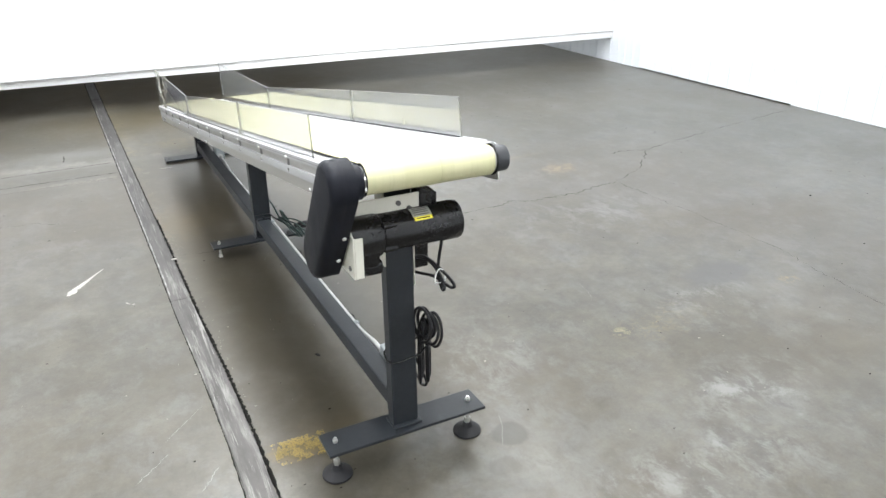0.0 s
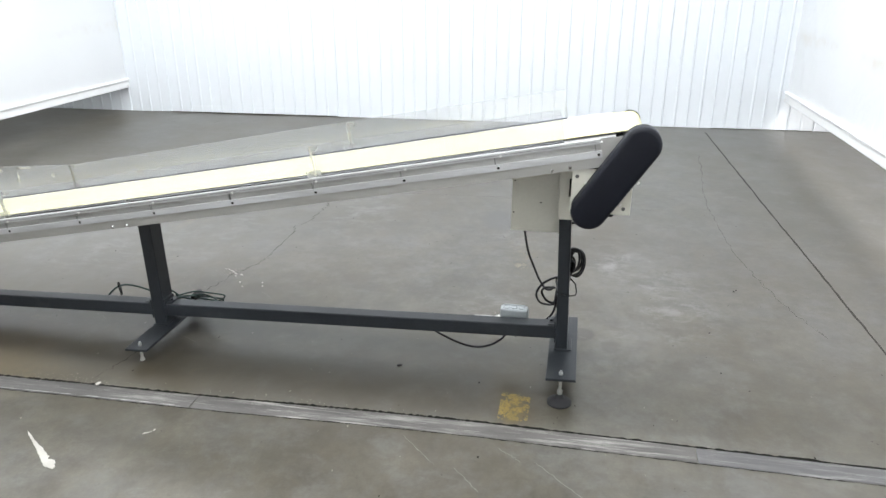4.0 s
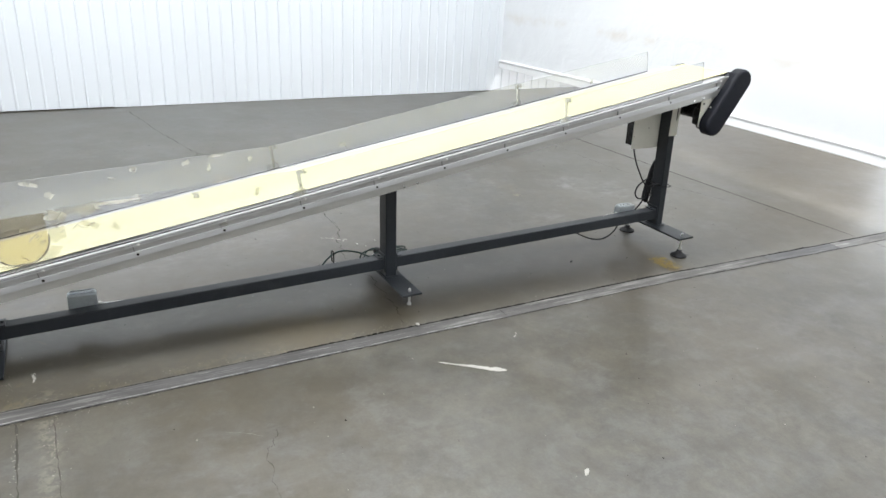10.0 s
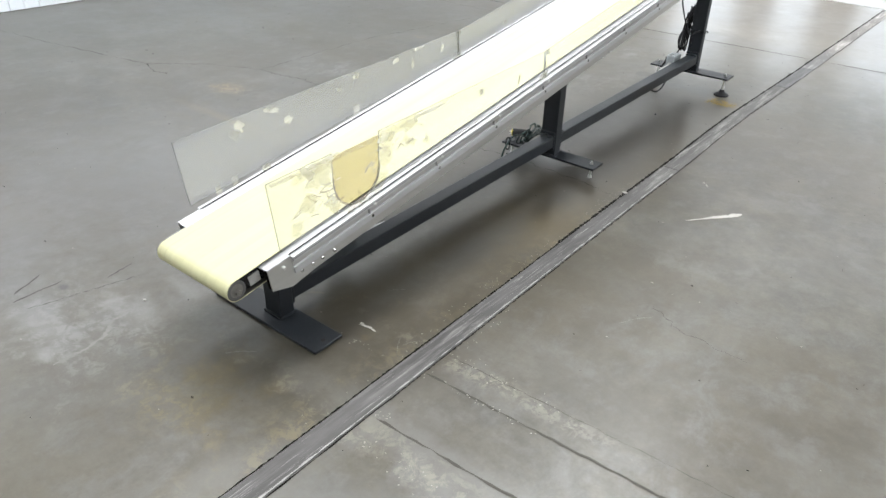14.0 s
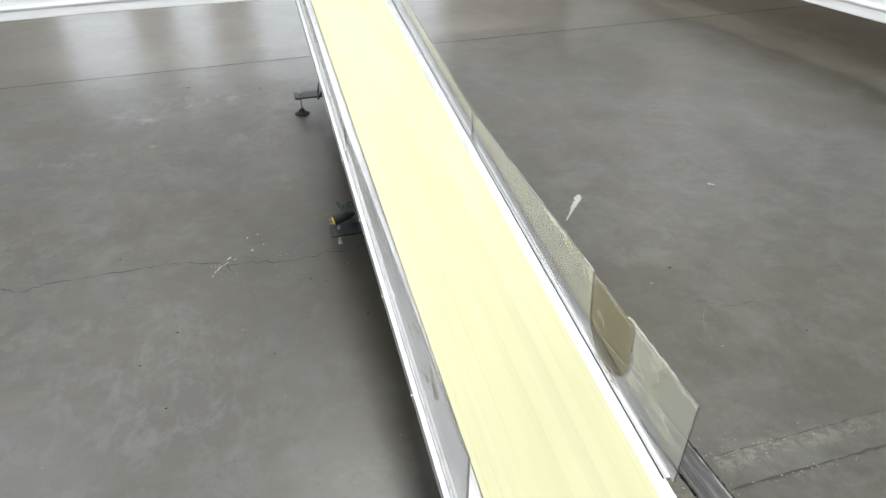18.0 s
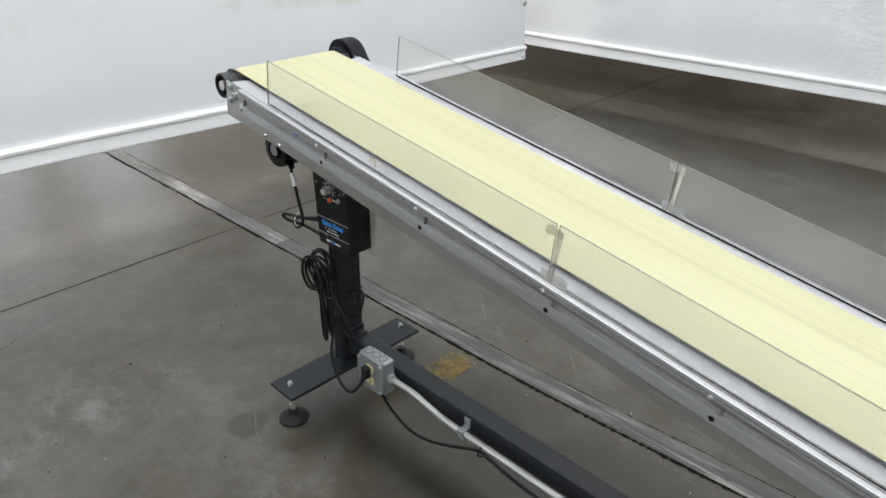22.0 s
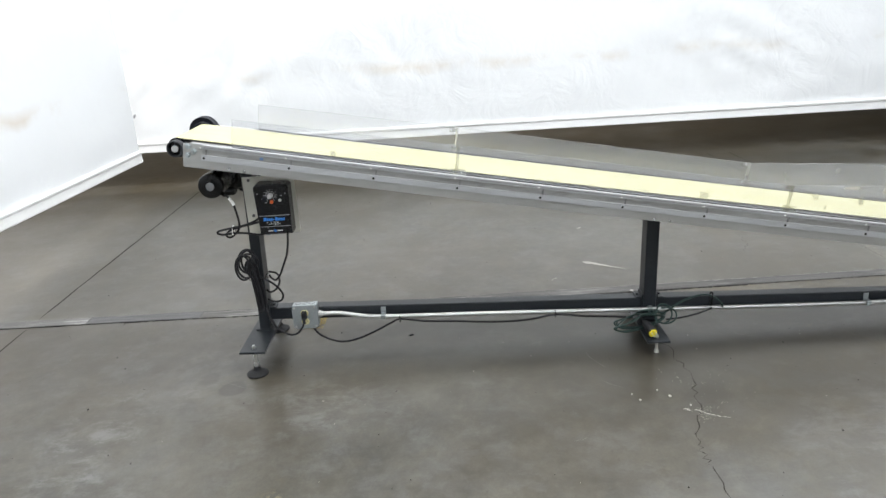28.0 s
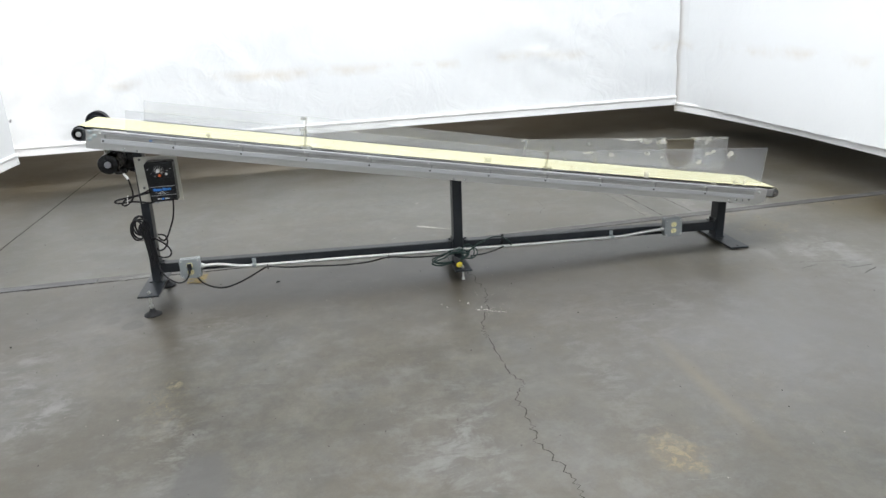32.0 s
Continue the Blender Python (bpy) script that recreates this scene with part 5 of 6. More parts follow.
SL = radians(-10)
for sx, o in ((-1, -1), (1, 1)):
    for which, yy, zt, zb in ((0, 0.848, 0.866, 0.765), (1, 2.066, 0.645, 0.548)):
        tape(sx, which, yy, (zt + zb) / 2, 0.008 if sx < 0 and which == 0 else 0.013, zt - zb, SL, M_TAPE_PALE if sx < 0 and which == 0 else M_TAPE, o, 0.10)
        tape(sx, which, yy, zb + 0.008, 0.050, 0.026, SL, M_TAPE, o, 0.20)
        tape(sx, which, yy - 0.004, zt - 0.006, 0.035, 0.016, SL, M_TAPE, o, 0.3)
for yy, z, w, h in ((1.75, 0.63, 0.032, 0.022), (2.62, 0.47, 0.03, 0.03), (3.02, 0.385, 0.03, 0.022), (3.14, 0.38, 0.022, 0.03), (3.20, 0.37, 0.02, 0.03), (0.40, 0.87, 0.02, 0.02)):
    tape(1, 1 if yy < 2 and yy > 0.85 else (0 if yy < 0.85 else 2), yy, z, w, h, SL, M_TAPE_PALE, 1, 0.2)
for yy, z, w, h, r in ((2.16, 0.60, 0.020, 0.028, 0.3), (2.20, 0.555, 0.012, 0.02, 0), (2.33, 0.575, 0.022, 0.05, 0.2), (2.42, 0.60, 0.035, 0.022, -0.3), (2.92, 0.515, 0.03, 0.03, 0.6), (3.06, 0.50, 0.03, 0.02, 0.2), (3.12, 0.52, 0.05, 0.035, 0.9), (2.70, 0.56, 0.03, 0.012, 0.2)):
    tape(1, 2, yy, z, 0.8 * w, 0.75 * h, r, M_TAPE_OLD if yy > 2.95 else M_TAPE_PALE, 1, 0.45)
for yy, z, w, h, r in ((2.84, 0.575, 0.15, 0.032, -0.07), (2.90, 0.52, 0.05, 0.10, 0.15), (2.80, 0.52, 0.06, 0.02, 0.4), (2.93, 0.43, 0.07, 0.04, -0.8), (3.02, 0.392, 0.12, 0.022, 0.0), (3.11, 0.43, 0.06, 0.04, 0.8), (3.15, 0.53, 0.08, 0.07, 0.2), (3.19, 0.545, 0.12, 0.03, -0.06), (3.20, 0.46, 0.05, 0.05, 0.5), (3.24, 0.40, 0.03, 0.04, 0.3), (2.72, 0.50, 0.03, 0.02, 0.6), (3.02, 0.563, 0.17, 0.016, -0.07)):
    tape(-1, 2, yy, z, w, h, r, M_TAPE_OLD, -1, 0.30)
for yy, z, w, h, r in ((2.23, 0.58, 0.012, 0.03, 0.2), (2.45, 0.585, 0.02, 0.02, 0), (1.55, 0.63, 0.03, 0.025, -0.17), (2.62, 0.44, 0.03, 0.02, -0.1), (2.36, 0.47, 0.03, 0.03, -0.1)):
    tape(-1, 2 if yy > 2.07 else 1, yy, z, w, h, r, M_TAPE, -1, 0.3)

for yy, z, w, h, r in ((2.72, 0.588, 0.13, 0.012, -0.07), (2.80, 0.572, 0.07, 0.024, -0.2), (2.90, 0.562, 0.05, 0.030, 0.3), (3.14, 0.560, 0.09, 0.014, -0.06), (3.20, 0.545, 0.06, 0.026, 0.5), (3.27, 0.552, 0.07, 0.012, -0.05)):
    tape(-1, 2, yy, z, w, h, r, M_TAPE_PALE, -1, 0.45)
for yy, z, w, h, r in ((2.30, 0.622, 0.06, 0.010, -0.07), (2.62, 0.588, 0.03, 0.018, 0.2), (2.98, 0.560, 0.05, 0.014, 0.3), (3.10, 0.545, 0.035, 0.028, 0.8)):
    tape(1, 2, yy, z, w, h, r, M_TAPE_PALE, 1, 0.45)
for yc, zc, spread, count, seed in ((2.93, 0.50, 0.05, 16, 3), (3.12, 0.47, 0.05, 16, 4), (3.02, 0.40, 0.06, 12, 5), (3.20, 0.47, 0.06, 10, 6), (2.80, 0.53, 0.06, 9, 7)):
    cr = random.Random(seed)
    for k in range(count):
        a, l = cr.uniform(-1.2, 1.2), cr.uniform(0.012, 0.05)
        y0, z0 = yc + cr.gauss(0, spread * 0.6), zc + cr.gauss(0, spread * 0.5)
        z0 = max(0.40 - 0.16 * (y0 - 2.9), min(0.57 - 0.06 * (y0 - 2.9), z0))
        pts = [(-GX - 0.0034, y0 + l * t * math.cos(a) + 0.003 * cr.uniform(-1, 1), z0 + 0.7 * l * t * math.sin(a) + 0.003 * cr.uniform(-1, 1)) for t in (-0.5, -0.2, 0.2, 0.5)]
        fold = part("tape_crease", tube(pts, cr.choice((0.0005, 0.0008, 0.0013)), 5, 3), M_TAPE_DARK, guard_polys[-1][2])
        fold.visible_shadow = False

# ---- drive: chain cover, bracket, motor
cover = part("chain_cover", prism(stadium((-0.190, 0.917), (-0.049, 0.704), 0.0560, 16), "x", -0.246, -0.197, 0.016, seg=4), M_BLACK_PL, conveyor, "black moulded plastic chain cover", smooth=50)
part("cover_rim", prism(stadium((-0.190, 0.917), (-0.049, 0.704), 0.0557, 16), "x", -0.2260, -0.188), M_BLACK_PL, cover, smooth=50)
for yy, z in ((-0.178, 0.802), (-0.130, 0.730), (-0.02, 0.795)):
    part("cover_screw", lathe([(0.005, 0), (0.0045, 0.003), (0.002, 0.004)], (-0.206, yy - 0.012, z - 0.006), (0, -0.83, -0.55), 10), M_STEEL, cover)
hub = part("hub", lathe([(0.038, 0.0), (0.038, 0.020), (0.035, 0.023)], (-0.187, -0.186, 0.917), (1, 0, 0), 28), M_BLACK_PL, cover, "grey round hub", smooth=40)
for a in (-20, 25):
    t = radians(a)
    part("bolt", cyl((-0.170, -0.186 - 0.030 * math.cos(t), 0.917 + 0.030 * math.sin(t)), (-0.160, -0.186 - 0.030 * math.cos(t), 0.917 + 0.030 * math.sin(t)), 0.005, seg=8), M_STEEL, hub)
brk = part("motor_bracket", merge(prism([(-0.178, 0.688), (-0.178, 0.788), (-0.10, 0.830), (0.006, 0.832), (0.006, 0.688)], "x", -0.187, -0.183, 0.0012),
                                  box(-0.1825, -0.163, -0.178, -0.174, 0.688, 0.786, 0.001), box(-0.1825, 0.015, -0.090, -0.086, 0.775, 0.835, 0.0012)), M_CREAM, conveyor, "cream folded steel motor bracket")
for yy, z in ((-0.156, 0.708), (-0.009, 0.806)):
    part("bolt", cyl((-0.184, yy, z), (-0.190, yy, z), 0.006, seg=12), M_SLOT, brk)
for x, z in ((-0.040, 0.817), (-0.012, 0.800)):
    part("bolt", cyl((x, -0.0898, z), (x, -0.096, z), 0.006, seg=12), M_SLOT, brk)
part("angle_bracket", prism([(0.018, 0.842), (0.062, 0.826), (0.062, 0.800), (0.018, 0.788)], "y", -0.088, -0.040, 0.001), M_BLACK, brk, "black angle bracket")
AX = (-0.100, 0.746)
motor = part("motor", lathe([(0.036, 0.0), (0.043, 0.003), (0.0465, 0.010), (0.0465, 0.150), (0.0480, 0.152), (0.0480, 0.198), (0.0460, 0.203), (0.030, 0.205), (0.0235, 0.205), (0.0230, 0.211), (0.0195, 0.2115), (0.0185, 0.206), (0.010, 0.206)], (-0.098, *AX), (1, 0, 0), 36), M_BLACK, conveyor, "glossy black cylindrical gear motor", smooth=40)
part("shaft_end", cyl((0.104, *AX), (0.1105, *AX), 0.0160, seg=24, bevel=0.001), M_GREYBAR, motor)
part("gearbox", merge(lathe([(0.044, 0.0), (0.0520, 0.004), (0.0520, 0.076), (0.0475, 0.084)], (-0.1825, AX[0], AX[1] - 0.002), (1, 0, 0), 32), box(-0.158, -0.110, -0.145, -0.030, 0.680, 0.765, 0.012), box(-0.150, -0.100, -0.135, -0.075, 0.655, 0.690, 0.010)), M_BLACK, motor, "rounded black gear housing", smooth=35)
for dz, dy in ((0.030, -0.034), (-0.026, -0.038), (0.040, 0.012)):
    part("tie_bolt", merge(cyl((-0.100, AX[0] + dy, AX[1] + dz), (-0.066, AX[0] + dy, AX[1] + dz), 0.0085, 0.007, 12, 0.002)), M_BLACK, motor)


def on_barrel(a0, a1, x0, x1, r, mat, label, n=8):
    bm = bmesh.new()
    rows = []
    for i in range(n + 1):
        t = a0 + (a1 - a0) * i / n
        rows.append([bm.verts.new((x, AX[0] - rr * math.cos(t), AX[1] + rr * math.sin(t))) for x, rr in ((x0, r), (x1, r), (x1, r - 0.0008), (x0, r - 0.0008))])
    for a, b in zip(rows, rows[1:]):
        for k in range(4):
            bm.faces.new((a[k], a[(k + 1) % 4], b[(k + 1) % 4], b[k]))
    bm.faces.new(rows[0])
    bm.faces.new(list(reversed(rows[-1])))
    bmesh.ops.recalc_face_normals(bm, faces=bm.faces[:])
    return part("name_plate", bm, mat, motor, label)


on_barrel(radians(50), radians(88), -0.022, 0.026, 0.0473, M_LABEL_S, "dull silver name plate")
on_barrel(radians(38), radians(50), -0.020, 0.026, 0.0473, M_LABEL_Y, "yellow warning label")
on_barrel(radians(43), radians(46), -0.014, 0.020, 0.0476, M_BLACK, "unreadable small print", 3)
for k in range(4):
    on_barrel(radians(55 + 8 * k), radians(58 + 8 * k), -0.018, 0.020, 0.0476, M_SLOT, "unreadable small print", 3)

# ---- speed control box on its cream plate
plate = part("control_plate", merge(box(0.0425, 0.0465, 0.004, 0.207, 0.532, 0.765, 0.001),
                                    box(-0.045, -0.0405, -0.010, 0.042, 0.612, 0.815, 0.001)), M_CREAM, conveyor, "cream sheet steel mounting plate")
for x, yy, z in ((0.0465, 0.030, 0.752), (0.0465, 0.030, 0.610)):
    part("bolt", cyl((x, yy, z), (x + 0.005, yy, z), 0.006, seg=12), M_SLOT, plate)
for yy, z in ((0.198, 0.715), (0.199, 0.600), (0.150, 0.752), (0.105, 0.640)):
    part("hole", cyl((0.0426, yy, z), (0.0420, yy, z), 0.0028, seg=10), M_GAP, plate)
part("slot", box(-0.0456, -0.0448, 0.004, 0.010, 0.690, 0.752), M_GAP, plate, "narrow dark slot")
part("wire_gland", box(0.045, 0.068, 0.072, 0.094, 0.530, 0.5465, 0.002), M_GALV, plate)
ctl = part("control_box", prism([(0.066, 0.548), (0.060, 0.735), (0.072, 0.748), (0.186, 0.744), (0.194, 0.735), (0.190, 0.548)], "x", 0.0468, 0.1150, 0.004), M_BLACK, conveyor, "black speed control box")
FACE = Matrix(((0, 0, 1, 0.1155), (1, 0, 0, 0.127), (0, 1, 0, 0.0), (0, 0, 0, 1)))


def face_box(y0, y1, z0, z1, mat, name, label="", d=0.0006):
    return part(name, box(0.1148, 0.1150 + d, y0, y1, z0, z1), mat, ctl, label)


face_box(0.068, 0.188, 0.6225, 0.6245, M_GREYBAR, "face_line")
face_box(0.068, 0.188, 0.5795, 0.5815, M_GREYBAR, "face_line")
# trade name drawn as plain blue blocks
xx = 0.0855
for w, h in ((0.0105, 0.0140), (0.0066, 0.0105), (0.0062, 0.0105), (0.0062, 0.0105), (0.0026, 0.0105), (0.0040, 0.0025), (0.0095, 0.0140), (0.0066, 0.0105), (0.0026, 0.0105), (0.0070, 0.0105), (0.0060, 0.0105)):
    z0 = 0.6030 if h > 0.004 else 0.6070
    face_box(xx, xx + w, z0, z0 + h, M_BLUE, "name_block", "blue lettering block")
    xx += w + 0.0014
lettering("DC MOTOR", 0.0060, FACE @ Matrix.Translation((-0.001, 0.5965, 0)), M_WHITE, ctl)
lettering("SPEED CONTROL", 0.0060, FACE @ Matrix.Translation((-0.001, 0.5890, 0)), M_WHITE, ctl)
face_box(0.098, 0.117, 0.561, 0.5645, M_WHITE, "name_block")
face_box(0.1195, 0.1295, 0.558, 0.567, M_BLUE, "name_block")
face_box(0.132, 0.153, 0.561, 0.5645, M_WHITE, "name_block")
KC = (0.1245, 0.7035)
for i in range(22):
    t = radians(-55 + 290 * i / 21)
    long = 0.0055 if i % 2 == 0 else 0.0035
    m = Matrix.Translation((0.1152, KC[0], KC[1])) @ Matrix.Rotation(t, 4, "X") @ Matrix.Translation((0, 0.0150 + long / 2, 0))
    part("dial_tick", box(-0.0003, 0.0003, -long / 2, long / 2, -0.0005, 0.0005, m=m), M_WHITE, ctl)
for i in range(11):
    t = radians(-55 + 290 * i / 10)
    m = Matrix.Translation((0.1152, KC[0] + 0.0245 * math.cos(t), KC[1] + 0.0245 * math.sin(t)))
    part("dial_mark", box(-0.0003, 0.0003, -0.0018, 0.0018, -0.0012, 0.0012, m=m), M_GREYBAR, ctl)
part("knob", lathe([(0.0105, 0.0), (0.0105, 0.004), (0.0092, 0.005), (0.0090, 0.018), (0.0078, 0.0195)], (0.115, *KC), (1, 0, 0), 24), M_STEEL, ctl, "turned silver knob", smooth=40)
part("lamp", lathe([(0.0070, 0.0), (0.0068, 0.004), (0.0045, 0.0065), (0.0015, 0.0072)], (0.115, 0.1265, 0.6780), (1, 0, 0), 20), M_ORANGE, ctl, "orange indicator lamp", smooth=50)
part("toggle", merge(lathe([(0.0062, 0.0), (0.0062, 0.0025), (0.0040, 0.003), (0.0040, 0.006)], (0.115, 0.159, 0.6835), (1, 0, 0), 12), cyl((0.120, 0.159, 0.6835), (0.130, 0.159, 0.690), 0.0016, 0.0022, 10)), M_STEEL, ctl, "chrome toggle switch")
part("fuse_cap", lathe([(0.0085, 0.0), (0.008, 0.006), (0.0065, 0.007)], (0.115, 0.101, 0.6905), (1, 0, 0), 16), M_BLACK_PL, ctl)
for yy, z, w in ((0.098, 0.703, 0.014), (0.160, 0.700, 0.010), (0.099, 0.675, 0.010), (0.088, 0.690, 0.004)):
    face_box(yy, yy + w, z, z + 0.0022, M_GREYBAR, "small_print", "unreadable small print")
for yy, z in ((0.075, 0.712), (0.181, 0.709), (0.098, 0.578), (0.098, 0.596)):
    part("face_screw", lathe([(0.0028, 0), (0.0022, 0.0012)], (0.1152, yy, z), (1, 0, 0), 10), M_GREYBAR, ctl)


plate.location = ctl.location = (0, 0.004, 0.005)
motor.location, brk.location, cover.location = (0.004, 0.003, 0.010), (0, 0, 0.003), (-0.004, -0.002, 0.007)


# ---- outlet boxes on the beam
def outlet_box(yc, zc, duplex_up):
    bx = part("outlet_box", box(0.0265, 0.0680, yc - 0.051, yc + 0.051, zc - 0.051, zc + 0.051, 0.006), M_GALV, conveyor, "galvanised square outlet box")
    octo = [(yc + sy * a, zc + sz * b) for sy, sz, a, b in ((-1, -1, 0.052, 0.038), (-1, 1, 0.052, 0.038), (-1, 1, 0.038, 0.052), (1, 1, 0.038, 0.052), (1, 1, 0.052, 0.038), (1, -1, 0.052, 0.038), (1, -1, 0.038, 0.052), (-1, -1, 0.038, 0.052))]
    part("cover_plate", prism(octo, "x", 0.0682, 0.0735, 0.0015), M_GALV, bx)
    for d in (-0.0185, 0.0185):
        face = part("outlet", prism([(yc + 0.0165 * math.cos(t), zc + d + min(0.0135, max(-0.0135, 0.0165 * math.sin(t)))) for t in [2 * math.pi * k / 20 for k in range(20)]], "x", 0.0735, 0.0765, 0.0006), M_OUTLET, bx, "ivory socket face")
        for dy in (-0.006, 0.006):
            part("socket_slot", box(0.0760, 0.0768, yc + dy - 0.001, yc + dy + 0.001, zc + d - 0.001, zc + d + 0.007), M_SLOT, bx)
        part("socket_slot", cyl((0.0760, yc, zc + d - 0.007), (0.0768, yc, zc + d - 0.007), 0.0024, seg=10), M_SLOT, bx)
    for sy, sz in ((-1, 1), (1, 1), (1, -1), (-1, -1)):
        part("screw", lathe([(0.0045, 0), (0.003, 0.002)], (0.0736, yc + sy * 0.0415, zc + sz * 0.0415), (1, 0, 0), 10), M_STEEL, bx)
    for k in range(3):
        part("knockout", cyl((0.047, yc + (k - 1) * 0.028, zc + 0.0508), (0.047, yc + (k - 1) * 0.028, zc + 0.0518), 0.0105, seg=18), M_GALV, bx)
        part("knockout_ring", lathe([(0.0102, 0.0004), (0.0108, 0.0016), (0.0118, 0.0016), (0.0122, 0.0004)], (0.047, yc + (k - 1) * 0.028, zc + 0.0505), (0, 0, 1), 20), M_SLOT, bx)
    return bx


B1, B2 = (0.188, 0.177), (2.860, 0.115)
outlet_box(*B1, True)
outlet_box(*B2, True)

# ---- conduit with clips
CX = 0.0465
con = part("conduit", tube([(CX, 0.250, 0.177), (CX, 0.33, 0.175), (CX, 0.40, 0.161), (CX, 0.46, 0.152), (CX, 0.60, 0.146), (CX, 1.10, 0.131), (CX + 0.004, 1.60, 0.115), (CX, 2.10, 0.098), (CX, 2.48, 0.088), (CX, 2.60, 0.090), (CX, 2.70, 0.098), (CX, 2.80, 0.103)], 0.0089, 14, 8), M_EMT, conveyor, "bright steel conduit", smooth=50)
for yy, z in ((0.245, 0.177), (2.802, 0.103)):
    part("coupling", merge(cyl((CX, yy - 0.010, z), (CX, yy + 0.012, z), 0.0125, seg=8), cyl((CX, yy - 0.004, z), (CX, yy + 0.004, z), 0.015, seg=12)), M_STEEL, con)
for yy, z in ((0.506, 0.150), (1.607, 0.115), (2.50, 0.088)):
    part("pipe_clip", merge(box(0.026, CX + 0.0115, yy - 0.010, yy + 0.010, z - 0.011, z + 0.011, 0.003), box(0.026, 0.030, yy - 0.010, yy + 0.010, z + 0.010, z + 0.034, 0.001)), M_GALV, con)

# ---- cables
def cable(pts, r=0.0042, mat=M_RUBBER, label="black rubber cable", name="cable"):
    return part(name, tube(pts, r, 8, 7), mat, conveyor, label, smooth=60)


c1 = cable([(0.090, -0.062, 0.722), (0.105, -0.040, 0.712), (0.112, -0.022, 0.690), (0.112, -0.012, 0.645), (0.106, -0.010, 0.600), (0.100, -0.022, 0.570), (0.094, -0.055, 0.545), (0.092, -0.072, 0.553), (0.094, -0.055, 0.572), (0.096, -0.015, 0.585), (0.094, 0.025, 0.592), (0.080, 0.050, 0.594), (0.052, 0.060, 0.592)])
cable([(0.050, 0.052, 0.602), (0.085, 0.040, 0.600), (0.100, 0.005, 0.592), (0.104, -0.035, 0.586), (0.106, -0.088, 0.578), (0.106, -0.100, 0.568), (0.102, -0.078, 0.560), (0.096, -0.030, 0.562), (0.090, 0.010, 0.556), (0.082, 0.048, 0.546), (0.074, 0.066, 0.544), (0.062, 0.080, 0.548), (0.056, 0.083, 0.550)])
part("cable_tie", tube([(0.082, -0.042, 0.556), (0.082, -0.040, 0.576), (0.096, -0.038, 0.594), (0.110, -0.040, 0.578), (0.106, -0.042, 0.558), (0.082, -0.042, 0.556)], 0.0018, 6, 4), M_WHITE, c1, "white cable tie")
part("sleeve", tube([(0.1075, -0.034, 0.706), (0.112, -0.022, 0.690), (0.1145, -0.017, 0.678)], 0.0058, 10, 4), M_WHITE, c1, "white marker sleeve")
part("cable_gland", cyl((0.082, -0.072, 0.728), (0.096, -0.052, 0.716), 0.0085, seg=10), M_BLACK, c1)
cable([(0.078, 0.166, 0.552), (0.068, 0.158, 0.500), (0.056, 0.145, 0.450), (0.046, 0.125, 0.405), (0.034, 0.100, 0.355), (0.020, 0.076, 0.328), (0.006, 0.056, 0.332), (0.002, 0.046, 0.346)])
hank = []
hr = random.Random(5)
for k in range(5):
    cy, cz, ry, rz, xo = -0.020 + hr.uniform(-1, 1) * 0.011, 0.418 + hr.uniform(-1, 1) * 0.014, 0.031 + hr.uniform(-1, 1) * 0.008, 0.046 + hr.uniform(-1, 1) * 0.007, 0.050 + 0.0075 * k
    for j in range(8):
        t = radians(-90 + 45 * j)
        hank.append((xo + 0.010 * math.cos(t) + 0.0008 * j, cy - ry * math.cos(t), cz + rz * math.sin(t)))
for k in range(5):
    xo, yo = 0.052 + 0.008 * k, -0.004 + 0.008 * (k % 3)
    hank += [(xo, yo, 0.352), (xo + 0.004, yo + 0.006, 0.300), (xo + 0.006, yo + 0.010, 0.238 + 0.010 * (k % 3)), (xo + 0.008, yo + 0.018, 0.214 + 0.012 * (k % 3)), (xo + 0.010, yo + 0.028, 0.240),
             (xo + 0.007, yo + 0.024, 0.300), (xo + 0.003, yo + 0.014, 0.355), (xo, yo + 0.008, 0.405), (xo + 0.002, yo - 0.008, 0.430 + 0.006 * (k % 2)), (xo + 0.004, yo - 0.018, 0.400)]
hk = cable(hank, 0.0043, label="hank of black cable hung on the post", name="cable_hank")
part("cable_tie", tube([(0.040, -0.030, 0.345), (0.070, -0.008, 0.352), (0.078, 0.020, 0.355), (0.060, 0.040, 0.350), (0.0, 0.034, 0.345), (-0.041, 0.030, 0.340), (-0.042, -0.030, 0.338), (0.040, -0.030, 0.345)], 0.0025, 6, 4), M_BLACK, hk)
cable([(0.062, 0.028, 0.360), (0.070, 0.060, 0.345), (0.074, 0.095, 0.315), (0.070, 0.110, 0.280), (0.062, 0.095, 0.252), (0.055, 0.062, 0.248), (0.048, 0.040, 0.256)])
cable([(-0.020, 0.040, 0.352), (-0.010, 0.075, 0.345), (0.010, 0.088, 0.318), (0.012, 0.070, 0.285), (0.018, 0.045, 0.275), (0.030, 0.036, 0.290)])
pc = cable([(0.055, 0.034, 0.290), (0.075, 0.038, 0.240), (0.095, 0.050, 0.190), (0.108, 0.080, 0.150), (0.116, 0.125, 0.123), (0.118, 0.160, 0.128), (0.112, 0.182, 0.152), (0.100, 0.187, 0.172)], label="power lead to the outlet box")
part("plug", merge(box(0.0770, 0.0960, 0.177, 0.198, 0.174, 0.208, 0.004), cyl((0.092, 0.187, 0.182), (0.106, 0.187, 0.160), 0.008, 0.0052, 10)), M_RUBBER, pc, "black moulded plug")
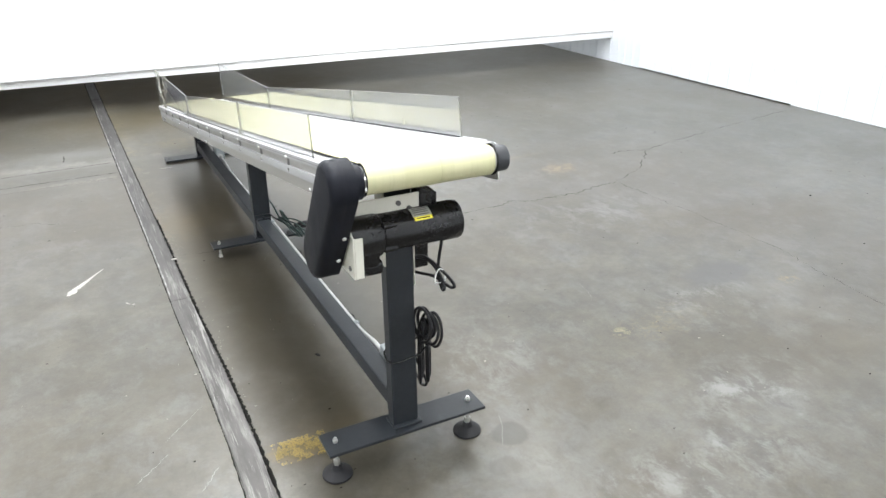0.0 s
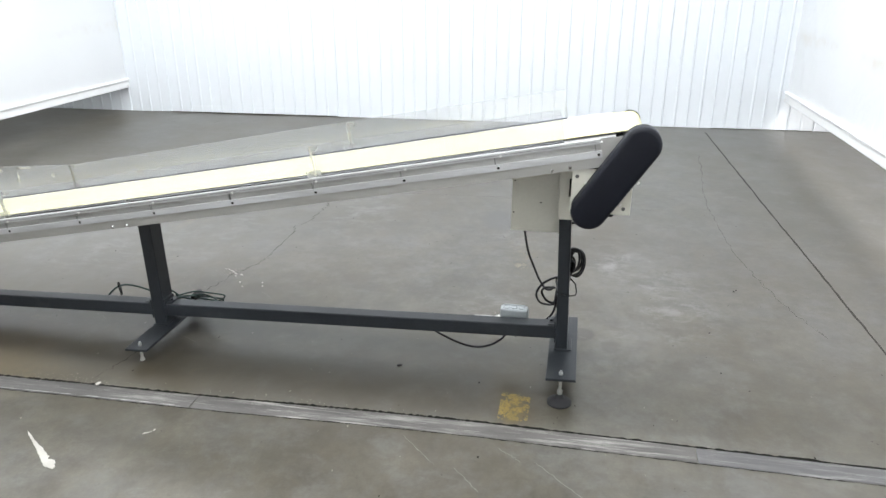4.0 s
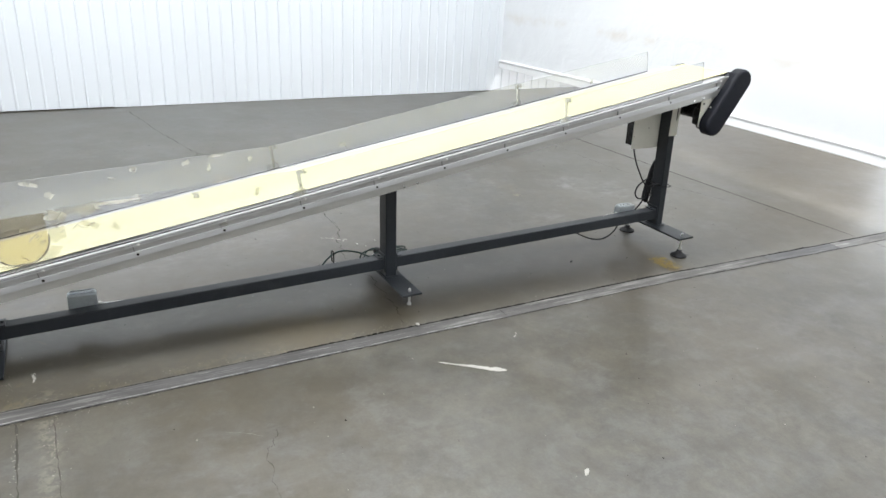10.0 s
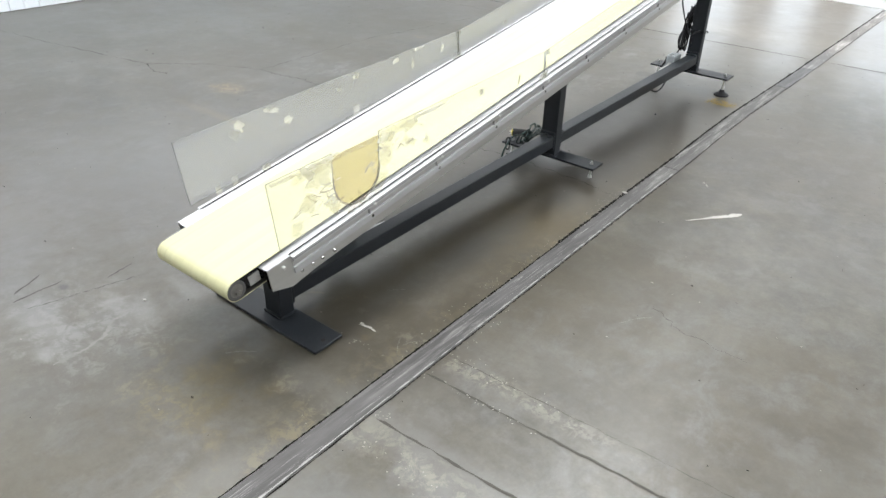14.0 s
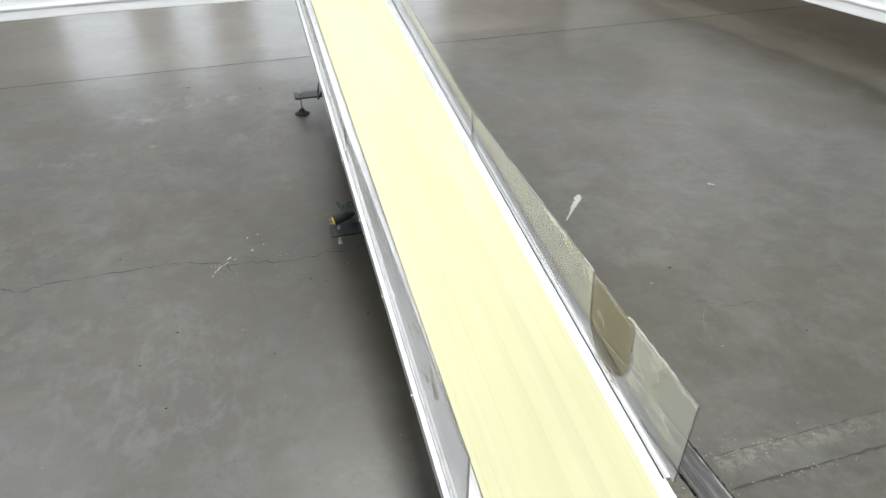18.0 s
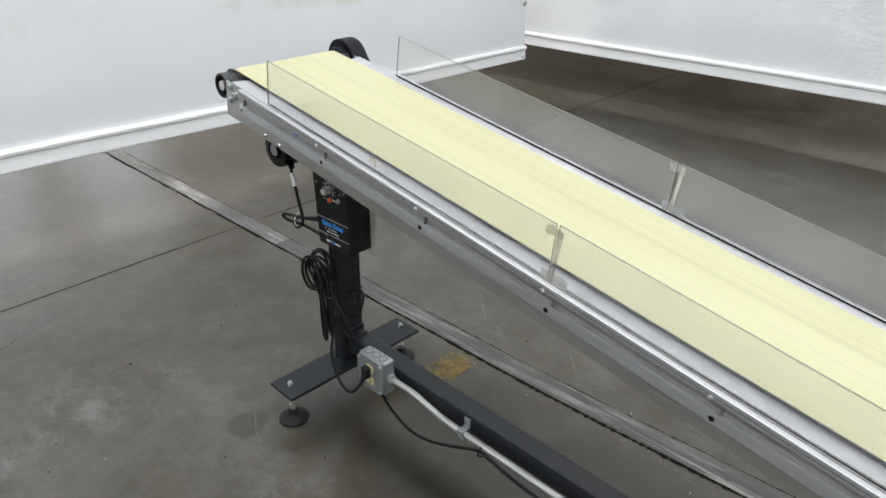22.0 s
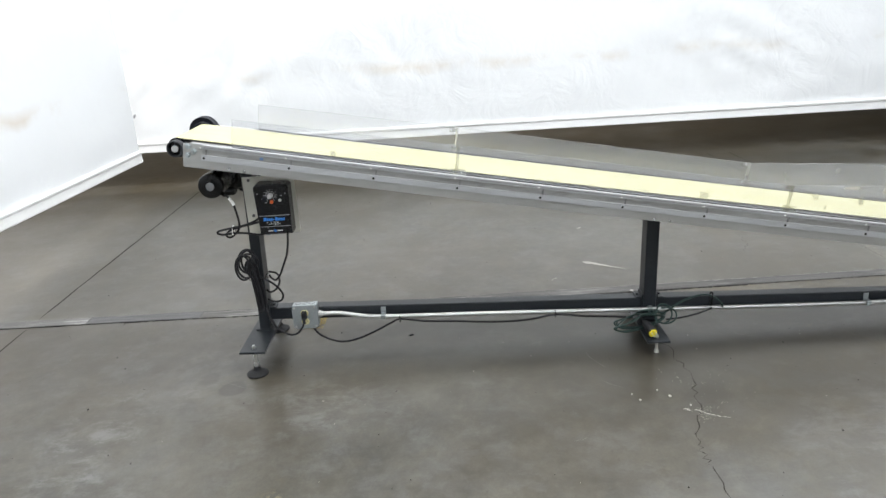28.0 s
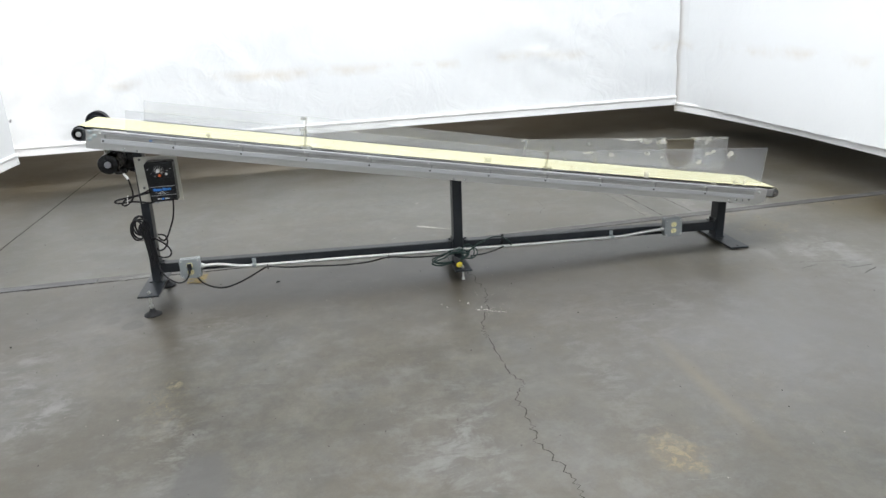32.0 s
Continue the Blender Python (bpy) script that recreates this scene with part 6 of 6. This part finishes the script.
dr = cable([(0.056, 0.212, 0.124), (0.053, 0.232, 0.090), (0.050, 0.275, 0.060), (0.050, 0.330, 0.046), (0.050, 0.395, 0.057), (0.052, 0.470, 0.088), (0.055, 0.540, 0.124), (0.058, 0.580, 0.138), (0.062, 0.680, 0.124), (0.066, 0.800, 0.118), (0.068, 0.960, 0.106), (0.066, 1.100, 0.106), (0.058, 1.216, 0.118), (0.058, 1.330, 0.104), (0.064, 1.420, 0.100), (0.088, 1.500, 0.104)], 0.0042, label="black lead drooping below the conduit")
for yy, z in ((0.575, 0.136), (1.216, 0.120)):
    part("cable_tie", tube([(0.034, yy, z + 0.012), (0.060, yy, z + 0.012), (0.066, yy, z - 0.006), (0.050, yy, z - 0.014), (0.034, yy, z - 0.004), (0.034, yy, z + 0.012)], 0.002, 6, 4), M_BLACK, dr)

# ================================================================ extension cord draped on the middle foot
cord = thing("extension_cord", "dark green extension cord bundled over the conveyor's middle foot", "extension cord")
coil = []
crnd = random.Random(21)
for k in range(5):
    j1, j2, j3 = (crnd.uniform(-1, 1) for _ in range(3))
    coil += [(0.080 + 0.008 * k, 1.645 + 0.016 * j1, 0.116 + 0.010 * j2), (0.090 + 0.013 * k, 1.565 + 0.012 * j2, 0.126 + 0.014 * j3), (0.104 + 0.017 * k, 1.500 + 0.016 * j3, 0.118 + 0.016 * j1),
             (0.114 + 0.019 * k, 1.452 + 0.018 * j2, 0.098 + 0.010 * j3), (0.134 + 0.010 * k, 1.475 + 0.014 * j1, 0.083 + 0.006 * j2), (0.134 + 0.006 * k, 1.545 + 0.010 * j3, 0.082 + 0.004 * j1), (0.114 + 0.005 * k, 1.620 + 0.012 * j2, 0.087 + 0.006 * j3)]
for k in range(2):
    for j in range(9):
        t = radians(-120 + 40 * j)
        coil.append((0.112 + 0.010 * k + 0.012 * math.cos(t), 1.642 + 0.008 * k + (0.036 + 0.008 * k) * math.sin(t), 0.120 - 0.004 * k - (0.036 - 0.006 * k) * math.cos(t)))
part("cord", tube(coil, 0.0033, 8, 6), M_GREEN, cord, "dark green cord", smooth=60)
part("cord_return", tube([(0.066, 1.856, 0.112), (0.074, 1.800, 0.096), (0.088, 1.730, 0.088), (0.104, 1.660, 0.090)], 0.0036, 8, 7), M_RUBBER, cord, smooth=60)
part("cord_loop", tube([(0.095, 1.640, 0.108), (0.084, 1.720, 0.154), (0.074, 1.800, 0.176), (0.068, 1.850, 0.166), (0.064, 1.890, 0.134), (0.062, 1.900, 0.112)], 0.0040, 8, 7), M_GREEN, cord, smooth=60)
part("cord_tie", tube([(0.068, 1.842, 0.130), (0.064, 1.846, 0.178), (0.078, 1.850, 0.178), (0.080, 1.846, 0.132), (0.068, 1.842, 0.130)], 0.003, 6, 4), M_BLACK, cord)
pb = part("connector", merge(cyl((0.158, 1.562, 0.1015), (0.222, 1.573, 0.0905), 0.0155, 0.0192, 16, 0.003), cyl((0.138, 1.559, 0.105), (0.160, 1.562, 0.1010), 0.008, 0.012, 12)), M_RUBBER, cord, "black connector body", smooth=40)
part("socket_face", lathe([(0.0165, -0.002), (0.0165, 0.0018), (0.0155, 0.0030), (0.012, 0.0034)], (0.2223, 1.5731, 0.0904), (0.972, 0.165, -0.167), 18), M_YELLOW, pb, "yellow plug face", smooth=40)
for dy, dz in ((-0.007, 0.005), (0.007, 0.005), (0.0, -0.007)):
    part("prong", box(0.226, 0.2385, 1.574 + dy - 0.0012, 1.574 + dy + 0.0012, 0.0890 + dz - 0.003, 0.0890 + dz + 0.003), M_STEEL, pb)

part("blue_tape", box(0.1984, 0.1996, 0.130, 0.143, 0.017, 0.027, 0, BED), M_BLUE_TAPE, conveyor, "scrap of blue tape")


# ---- the bed sags slightly between its end stands
SAG = {"bed_pan", "side_plate", "button_bolt", "upper_rail", "groove", "slot", "lower_strip", "screw", "rail_screw", "spacer", "top_flange", "gasket", "take_up_arm", "cavity", "head_bolt",
       "belt", "belt_backing", "drive_roller", "tail_roller", "bearing_housing", "bearing", "shaft", "belt_end_ring", "roller_cap", "bearing_block", "blue_tape"}
BEDKIN = [ob for ob in conveyor.children_recursive if ob.type == "MESH" and ob.name.split(".")[0] in SAG and not any(ob.parent and ob.parent.name.startswith(k) for k in ("outlet_box", "conduit"))]
for ob in BEDKIN:
    ys = [v.co.y for v in ob.data.vertices]
    if max(ys) - min(ys) > 1.0 and len(ys) < 400:
        bm = bmesh.new()
        bm.from_mesh(ob.data)
        for k in range(11):
            bmesh.ops.bisect_plane(bm, geom=bm.verts[:] + bm.edges[:] + bm.faces[:], plane_co=(0, 0.05 + 0.32 * k, 0), plane_no=(0, 1, 0))
        bm.to_mesh(ob.data)
        bm.free()
    for v in ob.data.vertices:
        v.co.z += 0.0045 - 0.0075 * max(0.0, 1 - ((v.co.y - 1.65) / 1.7) ** 2)
